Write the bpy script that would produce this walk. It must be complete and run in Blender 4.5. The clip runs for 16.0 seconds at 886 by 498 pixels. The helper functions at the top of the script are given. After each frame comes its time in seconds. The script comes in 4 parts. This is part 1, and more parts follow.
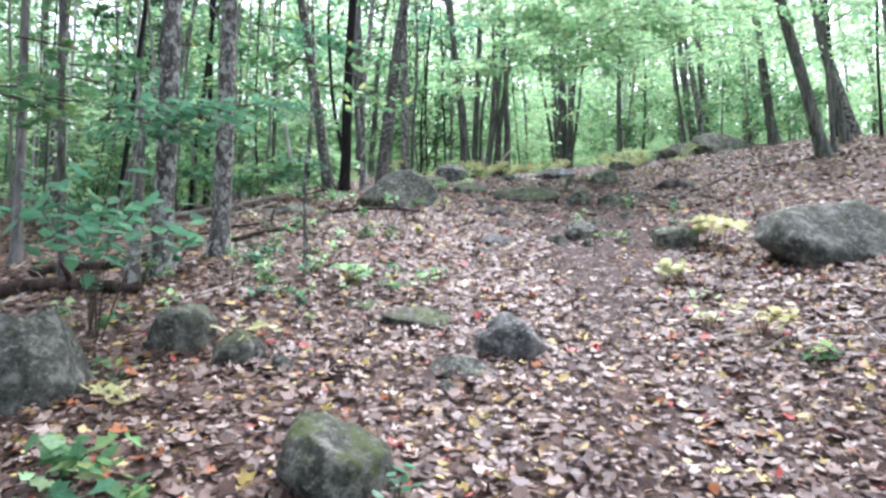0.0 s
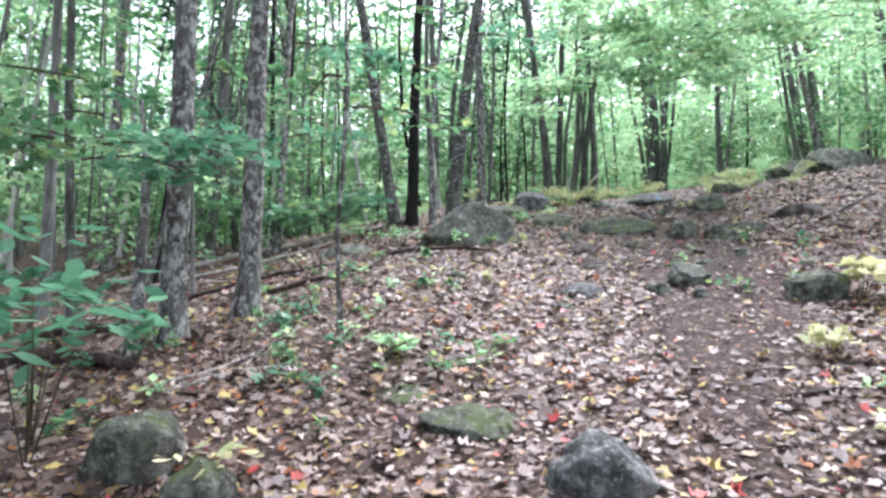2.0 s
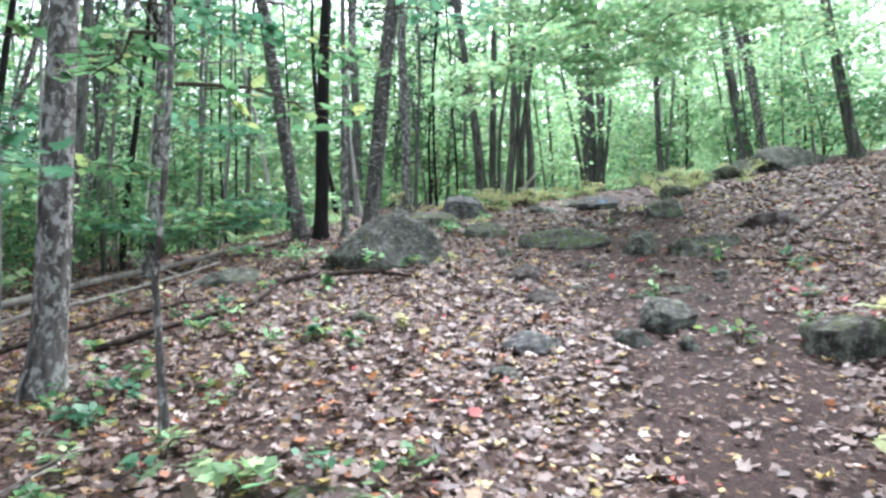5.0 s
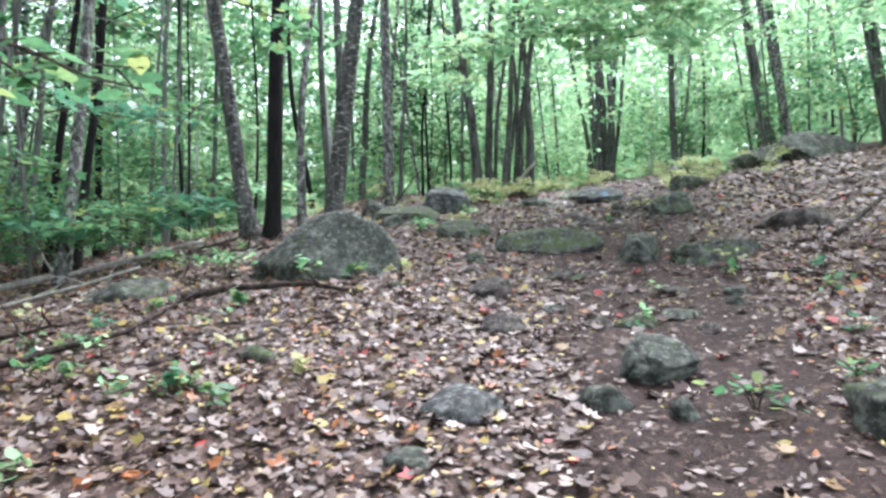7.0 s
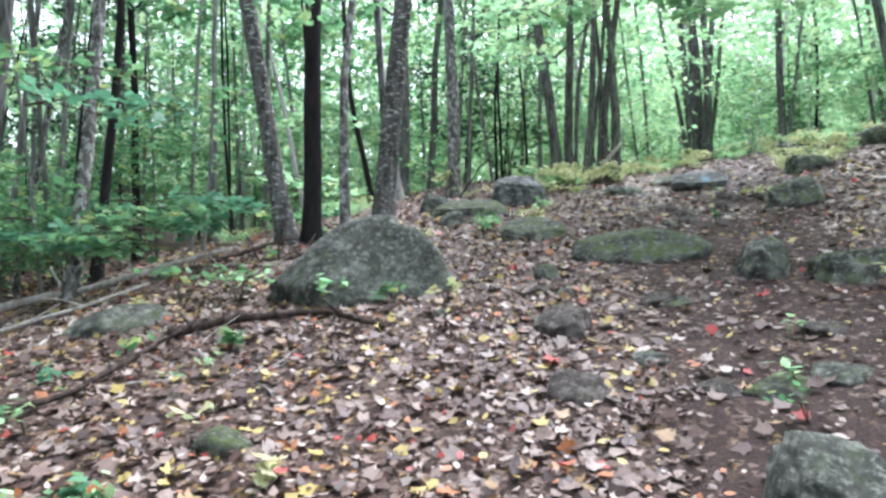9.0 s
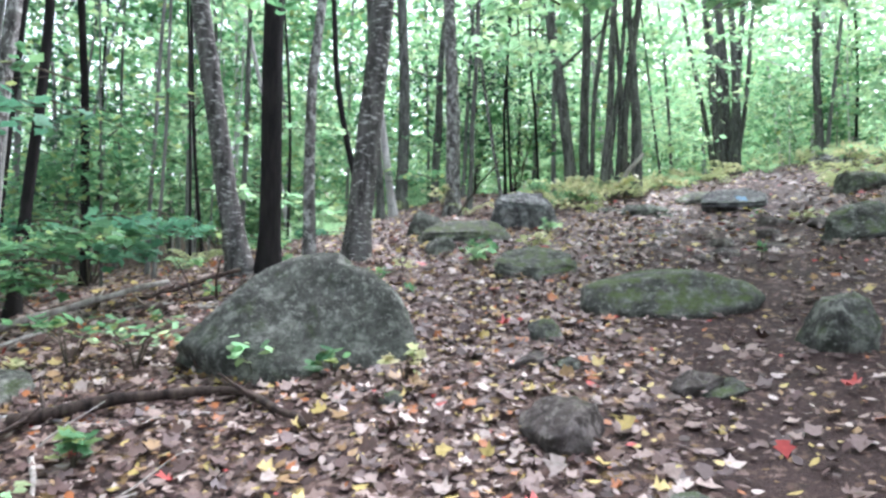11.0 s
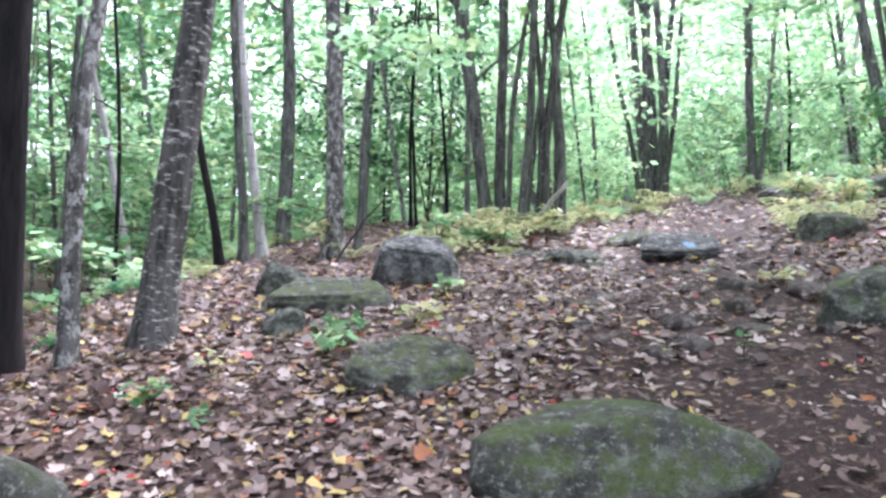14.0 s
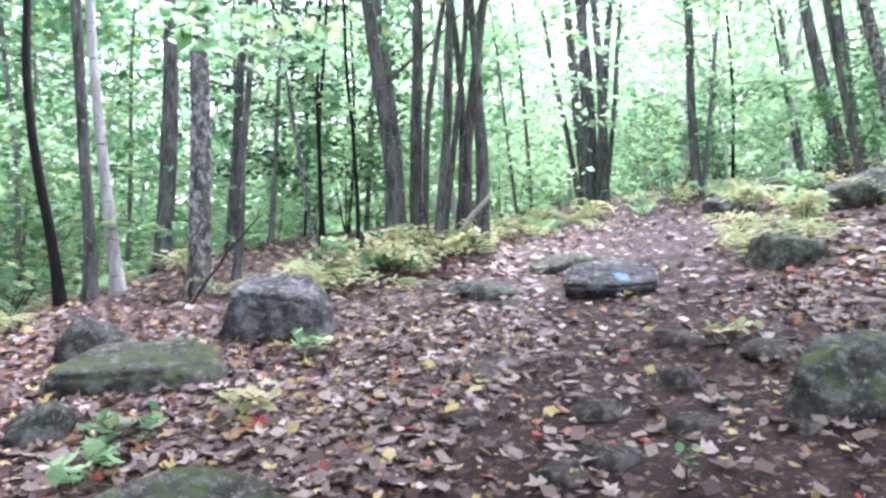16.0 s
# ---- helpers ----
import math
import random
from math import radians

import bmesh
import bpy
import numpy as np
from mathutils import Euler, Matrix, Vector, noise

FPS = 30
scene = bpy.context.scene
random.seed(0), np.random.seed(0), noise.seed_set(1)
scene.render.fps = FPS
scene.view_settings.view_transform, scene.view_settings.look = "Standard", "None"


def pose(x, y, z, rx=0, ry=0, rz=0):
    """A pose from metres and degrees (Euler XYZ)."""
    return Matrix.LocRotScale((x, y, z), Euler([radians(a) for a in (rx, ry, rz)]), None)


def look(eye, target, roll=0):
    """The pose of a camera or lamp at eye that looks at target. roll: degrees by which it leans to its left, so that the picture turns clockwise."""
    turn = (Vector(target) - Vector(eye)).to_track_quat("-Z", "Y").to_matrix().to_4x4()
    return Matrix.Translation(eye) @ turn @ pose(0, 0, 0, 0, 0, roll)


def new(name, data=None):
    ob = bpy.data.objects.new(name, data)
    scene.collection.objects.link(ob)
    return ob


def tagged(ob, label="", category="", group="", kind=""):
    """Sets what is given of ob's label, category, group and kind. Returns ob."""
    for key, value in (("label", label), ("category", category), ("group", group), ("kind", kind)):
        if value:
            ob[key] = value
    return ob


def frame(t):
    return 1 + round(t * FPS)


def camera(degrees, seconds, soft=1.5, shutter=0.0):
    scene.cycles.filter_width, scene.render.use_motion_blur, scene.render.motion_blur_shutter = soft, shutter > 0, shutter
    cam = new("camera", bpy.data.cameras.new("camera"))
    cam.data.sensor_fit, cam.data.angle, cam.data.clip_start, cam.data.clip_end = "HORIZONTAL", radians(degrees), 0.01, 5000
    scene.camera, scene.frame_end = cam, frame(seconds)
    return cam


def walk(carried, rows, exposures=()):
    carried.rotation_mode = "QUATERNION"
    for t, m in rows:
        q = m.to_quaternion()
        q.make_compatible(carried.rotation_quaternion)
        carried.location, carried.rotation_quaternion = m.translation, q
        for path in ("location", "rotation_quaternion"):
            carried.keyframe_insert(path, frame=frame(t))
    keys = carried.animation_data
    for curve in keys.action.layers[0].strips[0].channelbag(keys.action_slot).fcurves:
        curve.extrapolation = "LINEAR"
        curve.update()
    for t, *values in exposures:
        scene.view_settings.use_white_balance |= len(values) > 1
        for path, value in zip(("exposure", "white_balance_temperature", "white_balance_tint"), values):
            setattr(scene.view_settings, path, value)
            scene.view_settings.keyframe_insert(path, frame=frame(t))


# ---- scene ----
from mathutils.bvhtree import BVHTree

cam = camera(63.2, 16.0, soft=2.7, shutter=0.0)
METRES, EYE, TILT = 12.2, 1.5, 15.0
ROWS = [
    (0.0, 0.0, 0.0, 0.0, 0.31, -10.78, -1.62),
    (0.5, 0.0112, 0.0328, 0.0046, 2.67, -10.63, -2.09),
    (1.0, 0.0095, 0.0665, -0.001, 5.2, -10.19, -1.03),
    (1.5, 0.0071, 0.0968, 0.0017, 5.34, -8.98, 0.38),
    (2.0, 0.0123, 0.1277, -0.0005, 7.03, -8.92, 0.43),
    (2.5, 0.0152, 0.1514, -0.0002, 9.41, -9.17, 1.85),
    (3.0, 0.0106, 0.1801, -0.0031, 8.89, -7.87, 1.9),
    (3.5, 0.0069, 0.2069, -0.0016, 4.7, -8.1, 1.7),
    (4.0, 0.0089, 0.2367, -0.0021, 4.64, -7.15, 2.24),
    (4.5, 0.0102, 0.2638, -0.0032, 3.86, -8.19, 1.4),
    (5.0, 0.0143, 0.2919, -0.0019, 1.71, -9.19, 0.31),
    (7.5, 0.0698, 0.4428, -0.0075, 4.43, -10.97, 0.3),
    (8.0, 0.0734, 0.4698, -0.0067, 7.16, -13.34, 0.97),
    (8.5, 0.0694, 0.5044, -0.0066, 8.98, -12.04, 2.27),
    (11.0, 0.0754, 0.6605, -0.0115, 11.02, -10.97, 1.84),
    (11.5, 0.0763, 0.685, -0.0086, 10.97, -10.62, 2.77),
    (12.0, 0.0707, 0.7142, -0.0146, 8.85, -10.82, 2.17),
    (12.5, 0.066, 0.7458, -0.0082, 6.43, -9.15, 1.98),
    (13.0, 0.0735, 0.7797, -0.0132, 4.84, -10.06, 1.5),
    (13.5, 0.0803, 0.8113, -0.013, 5.5, -10.5, 1.56),
    (14.0, 0.0852, 0.847, -0.0117, 5.2, -9.85, 0.39),
    (14.5, 0.0978, 0.876, -0.0167, 3.76, -10.48, 0.86),
    (15.0, 0.1097, 0.9065, -0.0097, 3.88, -11.79, 0.86),
    (15.5, 0.1159, 0.9403, -0.0131, 3.47, -10.68, 0.64),
    (16.0, 0.125, 0.9703, -0.0071, 1.27, -9.88, 0.66),
]
EXPO = 2.14
walk(cam, [(t, pose(0, 0, 0, TILT, 0, 0) @ pose(METRES * x, METRES * y, EYE + METRES * z, 90 + pitch, roll, yaw)) for t, x, y, z, yaw, pitch, roll in ROWS],
     exposures=[(0.0, EXPO + 0.1, 5800, 20), (5.0, EXPO + 0.1, 5800, 17), (8.0, EXPO + 0.15, 5700, 15), (11.0, EXPO + 0.35, 5720, 19), (13.5, EXPO + 0.45, 5740, 27), (16.0, EXPO + 0.75, 5600, 33)])

# ---- light: a bright overcast sky over a leafy wood ----
world = bpy.data.worlds.new("overcast")
scene.world = world
world.use_nodes = True
wn = world.node_tree
bg = wn.nodes["Background"]
sky = wn.nodes.new("ShaderNodeTexSky")
sky.sky_type = "NISHITA"
sky.sun_disc = False
sky.sun_elevation, sky.sun_rotation = radians(52), radians(20)
sky.air_density, sky.dust_density = 1.0, 4.0
grey = wn.nodes.new("ShaderNodeHueSaturation")
grey.inputs["Saturation"].default_value = 0.28
wn.links.new(sky.outputs[0], grey.inputs["Color"])
wn.links.new(grey.outputs[0], bg.inputs["Color"])
bg.inputs["Strength"].default_value = 0.15
sun = new("sun", bpy.data.lights.new("sun", "SUN"))
sun.data.energy, sun.data.angle, sun.data.color = 1.3, radians(30), (1.0, 0.97, 0.92)
sun.matrix_world = look((0, 0, 40), (-8, -22, 0))


# ---- the slope: x across, y along the trail, z square off it ----
def soft(v, k):
    return k * math.log(1 + math.exp(max(-40.0, min(40.0, v / k))))


def gz(x, y):
    """Height of the forest floor above the trail's plane."""
    z = -0.06 + 0.17 * soft(x - 2.3, 0.7) - 0.17 * soft(-x - 2.1, 0.4) + 0.17 * soft(-x - 7, 1.0)
    z -= 0.05 * soft(y - 15.5, 1.0) + 0.075 * soft(y - 24, 1.5) + 0.14 * soft(y - 90, 8)
    z -= 0.17 * soft(x - 14, 2.0) + 0.07 * soft(y - 15, 1.0) / (1 + math.exp(min(30.0, (x + 3.2) / 0.5)))
    return z


def rough(x, y):
    p = Vector((x, y, 0.0))
    return 0.035 * noise.noise(p * 0.9) + 0.018 * noise.noise(p * 2.7 + Vector((7, 3, 1))) + 0.008 * noise.noise(p * 7)


CT, ST = math.cos(radians(TILT)), math.sin(radians(TILT))


def V(x, y, z=0.0):
    """From the slope's axes to the world."""
    return Vector((x, y * CT - z * ST, y * ST + z * CT))


def G(x, y, up=0.0):
    return V(x, y, gz(x, y) + rough(x, y) + up)


SLOPE = Matrix.Rotation(radians(TILT), 4, "X")


def trail_x(y):
    """Middle line of the bare path."""
    return 0.45 + 0.14 * y + 0.3 * math.exp(-((y - 8.8) / 2.2) ** 2) + 0.16 * soft(y - 17.2, 0.8)


def trail_wide(y):
    return 0.34 + 0.42 / (1 + math.exp(-(y - 7.2) / 0.7)) + 0.3 / (1 + math.exp(-(y - 12.5) / 1.0)) - 0.5 / (1 + math.exp(-(y - 18.5) / 0.9))


def worn_at(x, y):
    """1 in the middle of the path, 0.5 at its edge, 0 in the deep litter."""
    off = abs(x - trail_x(y) - 0.1 * math.sin(1.3 * y) - 0.25 * noise.noise(Vector((x, y, 4.0)) * 0.8))
    return max(0.0, min(1.0, 0.5 + (trail_wide(y) - off) / 0.8)) / (1 + math.exp(min(30.0, (2.0 - y) / 0.6))) * (0.62 + 0.38 / (1 + math.exp(min(30.0, (6.4 - y) / 0.6))))


# ---- materials ----
def shader(name):
    m = bpy.data.materials.new(name)
    m.use_nodes = True
    n = m.node_tree
    n.nodes["Principled BSDF"].inputs["Specular IOR Level"].default_value = 0.2
    return m, n, n.nodes["Principled BSDF"]


def tex(n, scale, detail=5.0, rough_=0.6, coord="Object", stretch=None):
    c = n.nodes.new("ShaderNodeTexCoord")
    t = n.nodes.new("ShaderNodeTexNoise")
    t.inputs["Scale"].default_value, t.inputs["Detail"].default_value, t.inputs["Roughness"].default_value = scale, detail, rough_
    if stretch:
        mp = n.nodes.new("ShaderNodeMapping")
        mp.inputs["Scale"].default_value = stretch
        n.links.new(c.outputs[coord], mp.inputs["Vector"])
        n.links.new(mp.outputs[0], t.inputs["Vector"])
    else:
        n.links.new(c.outputs[coord], t.inputs["Vector"])
    return t.outputs["Fac"]


def ramp(n, fac, stops, constant=False):
    r = n.nodes.new("ShaderNodeValToRGB")
    if constant:
        r.color_ramp.interpolation = "CONSTANT"
    e = r.color_ramp.elements
    while len(e) < len(stops):
        e.new(0.5)
    for k, (p, c) in enumerate(stops):
        e[k].position = p
        e[k].color = (*c, 1)
    n.links.new(fac, r.inputs["Fac"])
    return r.outputs["Color"]


def blend(n, fac, a, b, kind="MIX"):
    mx = n.nodes.new("ShaderNodeMix")
    mx.data_type, mx.blend_type = "RGBA", kind
    if isinstance(fac, float):
        mx.inputs[0].default_value = fac
    else:
        n.links.new(fac, mx.inputs[0])
    for sock, v in ((mx.inputs[6], a), (mx.inputs[7], b)):
        if isinstance(v, tuple):
            sock.default_value = (*v, 1)
        else:
            n.links.new(v, sock)
    return mx.outputs[2]


def bump(n, p, height, strength, distance):
    b = n.nodes.new("ShaderNodeBump")
    b.inputs["Strength"].default_value, b.inputs["Distance"].default_value = strength, distance
    n.links.new(height, b.inputs["Height"])
    n.links.new(b.outputs[0], p.inputs["Normal"])


def leaf_material(name, stops, through_, gloss=0.45, constant=False):
    m, n, p = shader(name)
    g = n.nodes.new("ShaderNodeNewGeometry")
    col = ramp(n, g.outputs["Random Per Island"], stops, constant)
    mottled = blend(n, 1.0, col, ramp(n, tex(n, 45, 3), [(0.3, (0.7, 0.68, 0.66)), (0.7, (1, 1, 1))]), "MULTIPLY")
    n.links.new(mottled, p.inputs["Base Color"])
    p.inputs["Roughness"].default_value = gloss
    if through_:
        tr = n.nodes.new("ShaderNodeBsdfTranslucent")
        n.links.new(mottled, tr.inputs["Color"])
        mix = n.nodes.new("ShaderNodeMixShader")
        mix.inputs[0].default_value = through_
        n.links.new(p.outputs[0], mix.inputs[1])
        n.links.new(tr.outputs[0], mix.inputs[2])
        n.links.new(mix.outputs[0], n.nodes["Material Output"].inputs["Surface"])
    return m


def bark_material(name, dark, mid, pale, patch=0.62, scale=9.0, band=(1, 1, 0.7)):
    m, n, p = shader(name)
    furrow = tex(n, scale, 8, 0.7, stretch=(1.6, 1.6, 0.28))
    base = ramp(n, furrow, [(0.38, dark), (0.6, mid)])
    lichen = ramp(n, tex(n, 15, 8, 0.75, stretch=band), [(patch, (0, 0, 0)), (patch + 0.06, (1, 1, 1))])
    col = blend(n, lichen, base, pale)
    n.links.new(col, p.inputs["Base Color"])
    p.inputs["Roughness"].default_value = 0.85
    bump(n, p, furrow, 0.9, 0.03)
    return m


def stone_material(name, dark, mid, pale, moss, cover):
    m, n, p = shader(name)
    dark, mid, pale = (tuple(1.3 * c for c in tone) for tone in (dark, mid, pale))
    col = ramp(n, tex(n, 3.6, 12, 0.8), [(0.36, dark), (0.52, mid), (0.66, pale)])
    spots = ramp(n, tex(n, 8, 9, 0.75), [(0.52, (0, 0, 0)), (0.60, (1, 1, 1))])
    col = blend(n, spots, col, tuple(min(1, 1.25 * c) for c in pale))
    crust = ramp(n, tex(n, 26, 7, 0.8), [(0.55, (0, 0, 0)), (0.60, (1, 1, 1))])
    col = blend(n, crust, col, tuple(min(1, 1.15 * c) for c in pale))
    specks = ramp(n, tex(n, 90, 3), [(0.35, (0.72, 0.72, 0.72)), (0.6, (1, 1, 1))])
    col = blend(n, 1.0, col, specks, "MULTIPLY")
    pits = ramp(n, tex(n, 13, 8, 0.8), [(0.36, (0.5, 0.5, 0.48)), (0.52, (1, 1, 1))])
    col = blend(n, 1.0, col, pits, "MULTIPLY")
    g = n.nodes.new("ShaderNodeNewGeometry")
    s = n.nodes.new("ShaderNodeSeparateXYZ")
    n.links.new(g.outputs["Normal"], s.inputs[0])
    add = n.nodes.new("ShaderNodeMath")
    add.operation = "MULTIPLY_ADD"
    add.inputs[1].default_value = 0.15
    n.links.new(s.outputs["Z"], add.inputs[0])
    n.links.new(tex(n, 5.5, 10, 0.78), add.inputs[2])
    edge = 0.79 - 0.225 * cover
    mask = ramp(n, add.outputs[0], [(edge - 0.05, (0, 0, 0)), (edge + 0.06, (1, 1, 1))])
    green = ramp(n, tex(n, 40, 5), [(0.3, tuple(0.55 * c for c in moss)), (0.7, moss)])
    n.links.new(blend(n, mask, col, green), p.inputs["Base Color"])
    p.inputs["Roughness"].default_value = 0.72
    bump(n, p, tex(n, 14, 10, 0.78), 1.0, 0.05)
    return m


LITTER = leaf_material("fallen_leaves", [(0.0, (0.08, 0.051, 0.043)), (0.12, (0.14, 0.09, 0.073)), (0.25, (0.21, 0.148, 0.122)), (0.40, (0.065, 0.041, 0.036)), (0.49, (0.31, 0.235, 0.20)),
                                         (0.63, (0.47, 0.39, 0.345)), (0.71, (0.115, 0.07, 0.06)), (0.84, (0.30, 0.19, 0.085)), (0.90, (0.46, 0.36, 0.12)), (0.958, (0.38, 0.14, 0.05)), (0.986, (0.40, 0.055, 0.045))], 0.12, 0.52, True)
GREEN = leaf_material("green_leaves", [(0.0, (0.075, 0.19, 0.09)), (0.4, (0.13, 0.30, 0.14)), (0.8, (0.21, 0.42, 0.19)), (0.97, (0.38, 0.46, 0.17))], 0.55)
# Shade and light are put into these greens: BLUE bluer, LIME paler and misty.
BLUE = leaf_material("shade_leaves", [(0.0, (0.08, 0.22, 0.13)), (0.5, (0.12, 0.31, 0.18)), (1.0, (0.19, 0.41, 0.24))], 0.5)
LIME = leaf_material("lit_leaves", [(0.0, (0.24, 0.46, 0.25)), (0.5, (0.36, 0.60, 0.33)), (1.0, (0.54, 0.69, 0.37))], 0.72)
LITTER.node_tree.nodes["Principled BSDF"].inputs["Specular IOR Level"].default_value = 0.27
YELLOW = leaf_material("yellowing_leaves", [(0.0, (0.58, 0.58, 0.28)), (0.35, (0.72, 0.70, 0.42)), (0.65, (0.48, 0.58, 0.28)), (1.0, (0.80, 0.74, 0.48))], 0.45)
NEEDLE = leaf_material("needles", [(0.0, (0.035, 0.10, 0.06)), (1.0, (0.08, 0.18, 0.10))], 0.2)
BARK = bark_material("grey_brown_bark", (0.038, 0.038, 0.033), (0.165, 0.165, 0.146), (0.30, 0.305, 0.28), 0.58)
BARK_PATCHY = bark_material("lichen_patched_bark", (0.032, 0.029, 0.026), (0.16, 0.15, 0.138), (0.38, 0.375, 0.35), 0.5)
BARK_BANDED = bark_material("pale_banded_bark", (0.028, 0.026, 0.023), (0.14, 0.132, 0.122), (0.48, 0.47, 0.44), 0.55, 9.0, (0.7, 0.7, 2.2))
BARK_DARK = bark_material("near_black_bark", (0.008, 0.007, 0.007), (0.022, 0.018, 0.017), (0.04, 0.037, 0.034), 0.72)
BARK_PALE = bark_material("pale_birch_bark", (0.36, 0.34, 0.32), (0.62, 0.60, 0.57), (0.07, 0.06, 0.055), 0.56, 9.0, (0.5, 0.5, 1.8))
WOOD = bark_material("rotting_wood", (0.018, 0.013, 0.011), (0.085, 0.06, 0.048), (0.10, 0.11, 0.06), 0.62)
WOOD_PALE = bark_material("bleached_wood", (0.26, 0.23, 0.20), (0.52, 0.48, 0.43), (0.6, 0.57, 0.53), 0.6)
# Bark grey lifted so that far trunks look paled by haze.
BARK_GREY = bark_material("smooth_hazy_grey_bark", (0.10, 0.098, 0.09), (0.24, 0.235, 0.22), (0.36, 0.36, 0.34), 0.58)
STEM = bark_material("green_brown_twig", (0.05, 0.045, 0.03), (0.12, 0.10, 0.07), (0.2, 0.2, 0.15), 0.7, 20)
STONE = stone_material("lichened_granite", (0.028, 0.029, 0.024), (0.095, 0.10, 0.082), (0.20, 0.208, 0.175), (0.085, 0.115, 0.05), 0.5)
STONE_MOSSY = stone_material("mossy_granite", (0.03, 0.03, 0.024), (0.09, 0.092, 0.076), (0.20, 0.205, 0.17), (0.11, 0.15, 0.05), 0.74)
STONE_BARE = stone_material("bare_granite", (0.035, 0.035, 0.033), (0.12, 0.122, 0.118), (0.26, 0.262, 0.25), (0.10, 0.11, 0.07), 0.3)
STONE_EARTHY = stone_material("earthy_stone", (0.035, 0.028, 0.024), (0.09, 0.075, 0.065), (0.19, 0.165, 0.15), (0.09, 0.09, 0.045), 0.5)

FLOOR, n, p = shader("leaf_mould_and_path_earth")
c = n.nodes.new("ShaderNodeTexCoord")
warp = n.nodes.new("ShaderNodeTexNoise")
warp.inputs["Scale"].default_value, warp.inputs["Detail"].default_value = 16, 4
n.links.new(c.outputs["Object"], warp.inputs["Vector"])
bent = n.nodes.new("ShaderNodeVectorMath")
bent.operation = "MULTIPLY_ADD"
bent.inputs[1].default_value = (0.09, 0.09, 0.09)
n.links.new(warp.outputs["Color"], bent.inputs[0])
n.links.new(c.outputs["Object"], bent.inputs[2])
cells = []
for size in (19, 31):
    v = n.nodes.new("ShaderNodeTexVoronoi")
    v.inputs["Scale"].default_value = size
    n.links.new(bent.outputs[0], v.inputs["Vector"])
    sep = n.nodes.new("ShaderNodeSeparateColor")
    n.links.new(v.outputs["Color"], sep.inputs[0])
    cells.append((sep.outputs[0], sep.outputs[1], v.outputs["Distance"]))
OLD = [(0.0, (0.045, 0.028, 0.023)), (0.2, (0.10, 0.064, 0.05)), (0.4, (0.175, 0.118, 0.096)), (0.55, (0.065, 0.039, 0.034)), (0.70, (0.25, 0.18, 0.15)), (0.82, (0.13, 0.08, 0.06)), (0.93, (0.24, 0.16, 0.075))]
patches = blend(n, ramp(n, cells[0][1], [(0.0, (0, 0, 0)), (0.5, (1, 1, 1))], True), ramp(n, cells[0][0], OLD, True), ramp(n, cells[1][0], OLD, True))
patches = blend(n, 1.0, patches, ramp(n, tex(n, 70, 5, 0.7), [(0.3, (0.55, 0.52, 0.5)), (0.65, (1, 1, 1))]), "MULTIPLY")
crumbs = ramp(n, tex(n, 60, 8, 0.78), [(0.34, (0.016, 0.009, 0.008)), (0.5, (0.050, 0.029, 0.024)), (0.66, (0.11, 0.070, 0.057))])
damp = ramp(n, tex(n, 1.9, 6, 0.65), [(0.35, (0.62, 0.6, 0.59)), (0.65, (1, 1, 1))])
soil = blend(n, 1.0, crumbs, damp, "MULTIPLY")
bits = ramp(n, cells[1][1], [(0.0, (0, 0, 0)), (0.72, (1, 1, 1))], True)
soil = blend(n, bits, soil, patches)
attr = n.nodes.new("ShaderNodeAttribute")
attr.attribute_name = "wear"
frayed = n.nodes.new("ShaderNodeMath")
frayed.operation = "MULTIPLY_ADD"
frayed.inputs[1].default_value = 1.3
n.links.new(tex(n, 7, 8, 0.75), frayed.inputs[0])
n.links.new(attr.outputs["Fac"], frayed.inputs[2])
half = n.nodes.new("ShaderNodeMath")
half.operation = "MULTIPLY"
half.inputs[1].default_value = 0.6
n.links.new(frayed.outputs[0], half.inputs[0])
bare = ramp(n, half.outputs[0], [(0.62, (0, 0, 0)), (0.72, (1, 1, 1))])
n.links.new(blend(n, bare, patches, soil), p.inputs["Base Color"])
p.inputs["Roughness"].default_value = 0.8
lumps = n.nodes.new("ShaderNodeMath")
lumps.operation = "ADD"
n.links.new(cells[0][0], lumps.inputs[0])
n.links.new(tex(n, 45, 9, 0.75), lumps.inputs[1])
bump(n, p, lumps.outputs[0], 1.0, 0.02)


# ---- mesh helpers ----
def mesh_object(name, verts, faces, material, parent=None, smooth=True):
    me = bpy.data.meshes.new(name)
    me.from_pydata([tuple(a) for a in verts], [], faces)
    me.materials.append(material)
    if smooth:
        me.shade_smooth()
    ob = new(name, me)
    ob.parent = parent
    return ob


def tube(path, radii, sides=8, lumpy=0.0, seed=0.0):
    """Rings round a bent line, closed at its tip: verts and faces."""
    vs, fs = [], []
    for k, q in enumerate(path):
        a, b = path[max(0, k - 1)], path[min(len(path) - 1, k + 1)]
        d = (b - a).normalized()
        u = d.cross(Vector((0.31, 0.95, 0.05))).normalized()
        w = d.cross(u)
        for s in range(sides):
            g = 2 * math.pi * s / sides
            r = radii[k] * (1 + lumpy * noise.noise(Vector((3 * math.cos(g), 3 * math.sin(g), k * 0.35 + seed))))
            vs.append(q + u * (r * math.cos(g)) + w * (r * math.sin(g)))
    for k in range(len(path) - 1):
        for s in range(sides):
            t = (s + 1) % sides
            fs.append((k * sides + s, k * sides + t, (k + 1) * sides + t, (k + 1) * sides + s))
    fs.append(tuple(range((len(path) - 1) * sides, len(path) * sides)))
    fs.append(tuple(reversed(range(sides))))
    return vs, fs


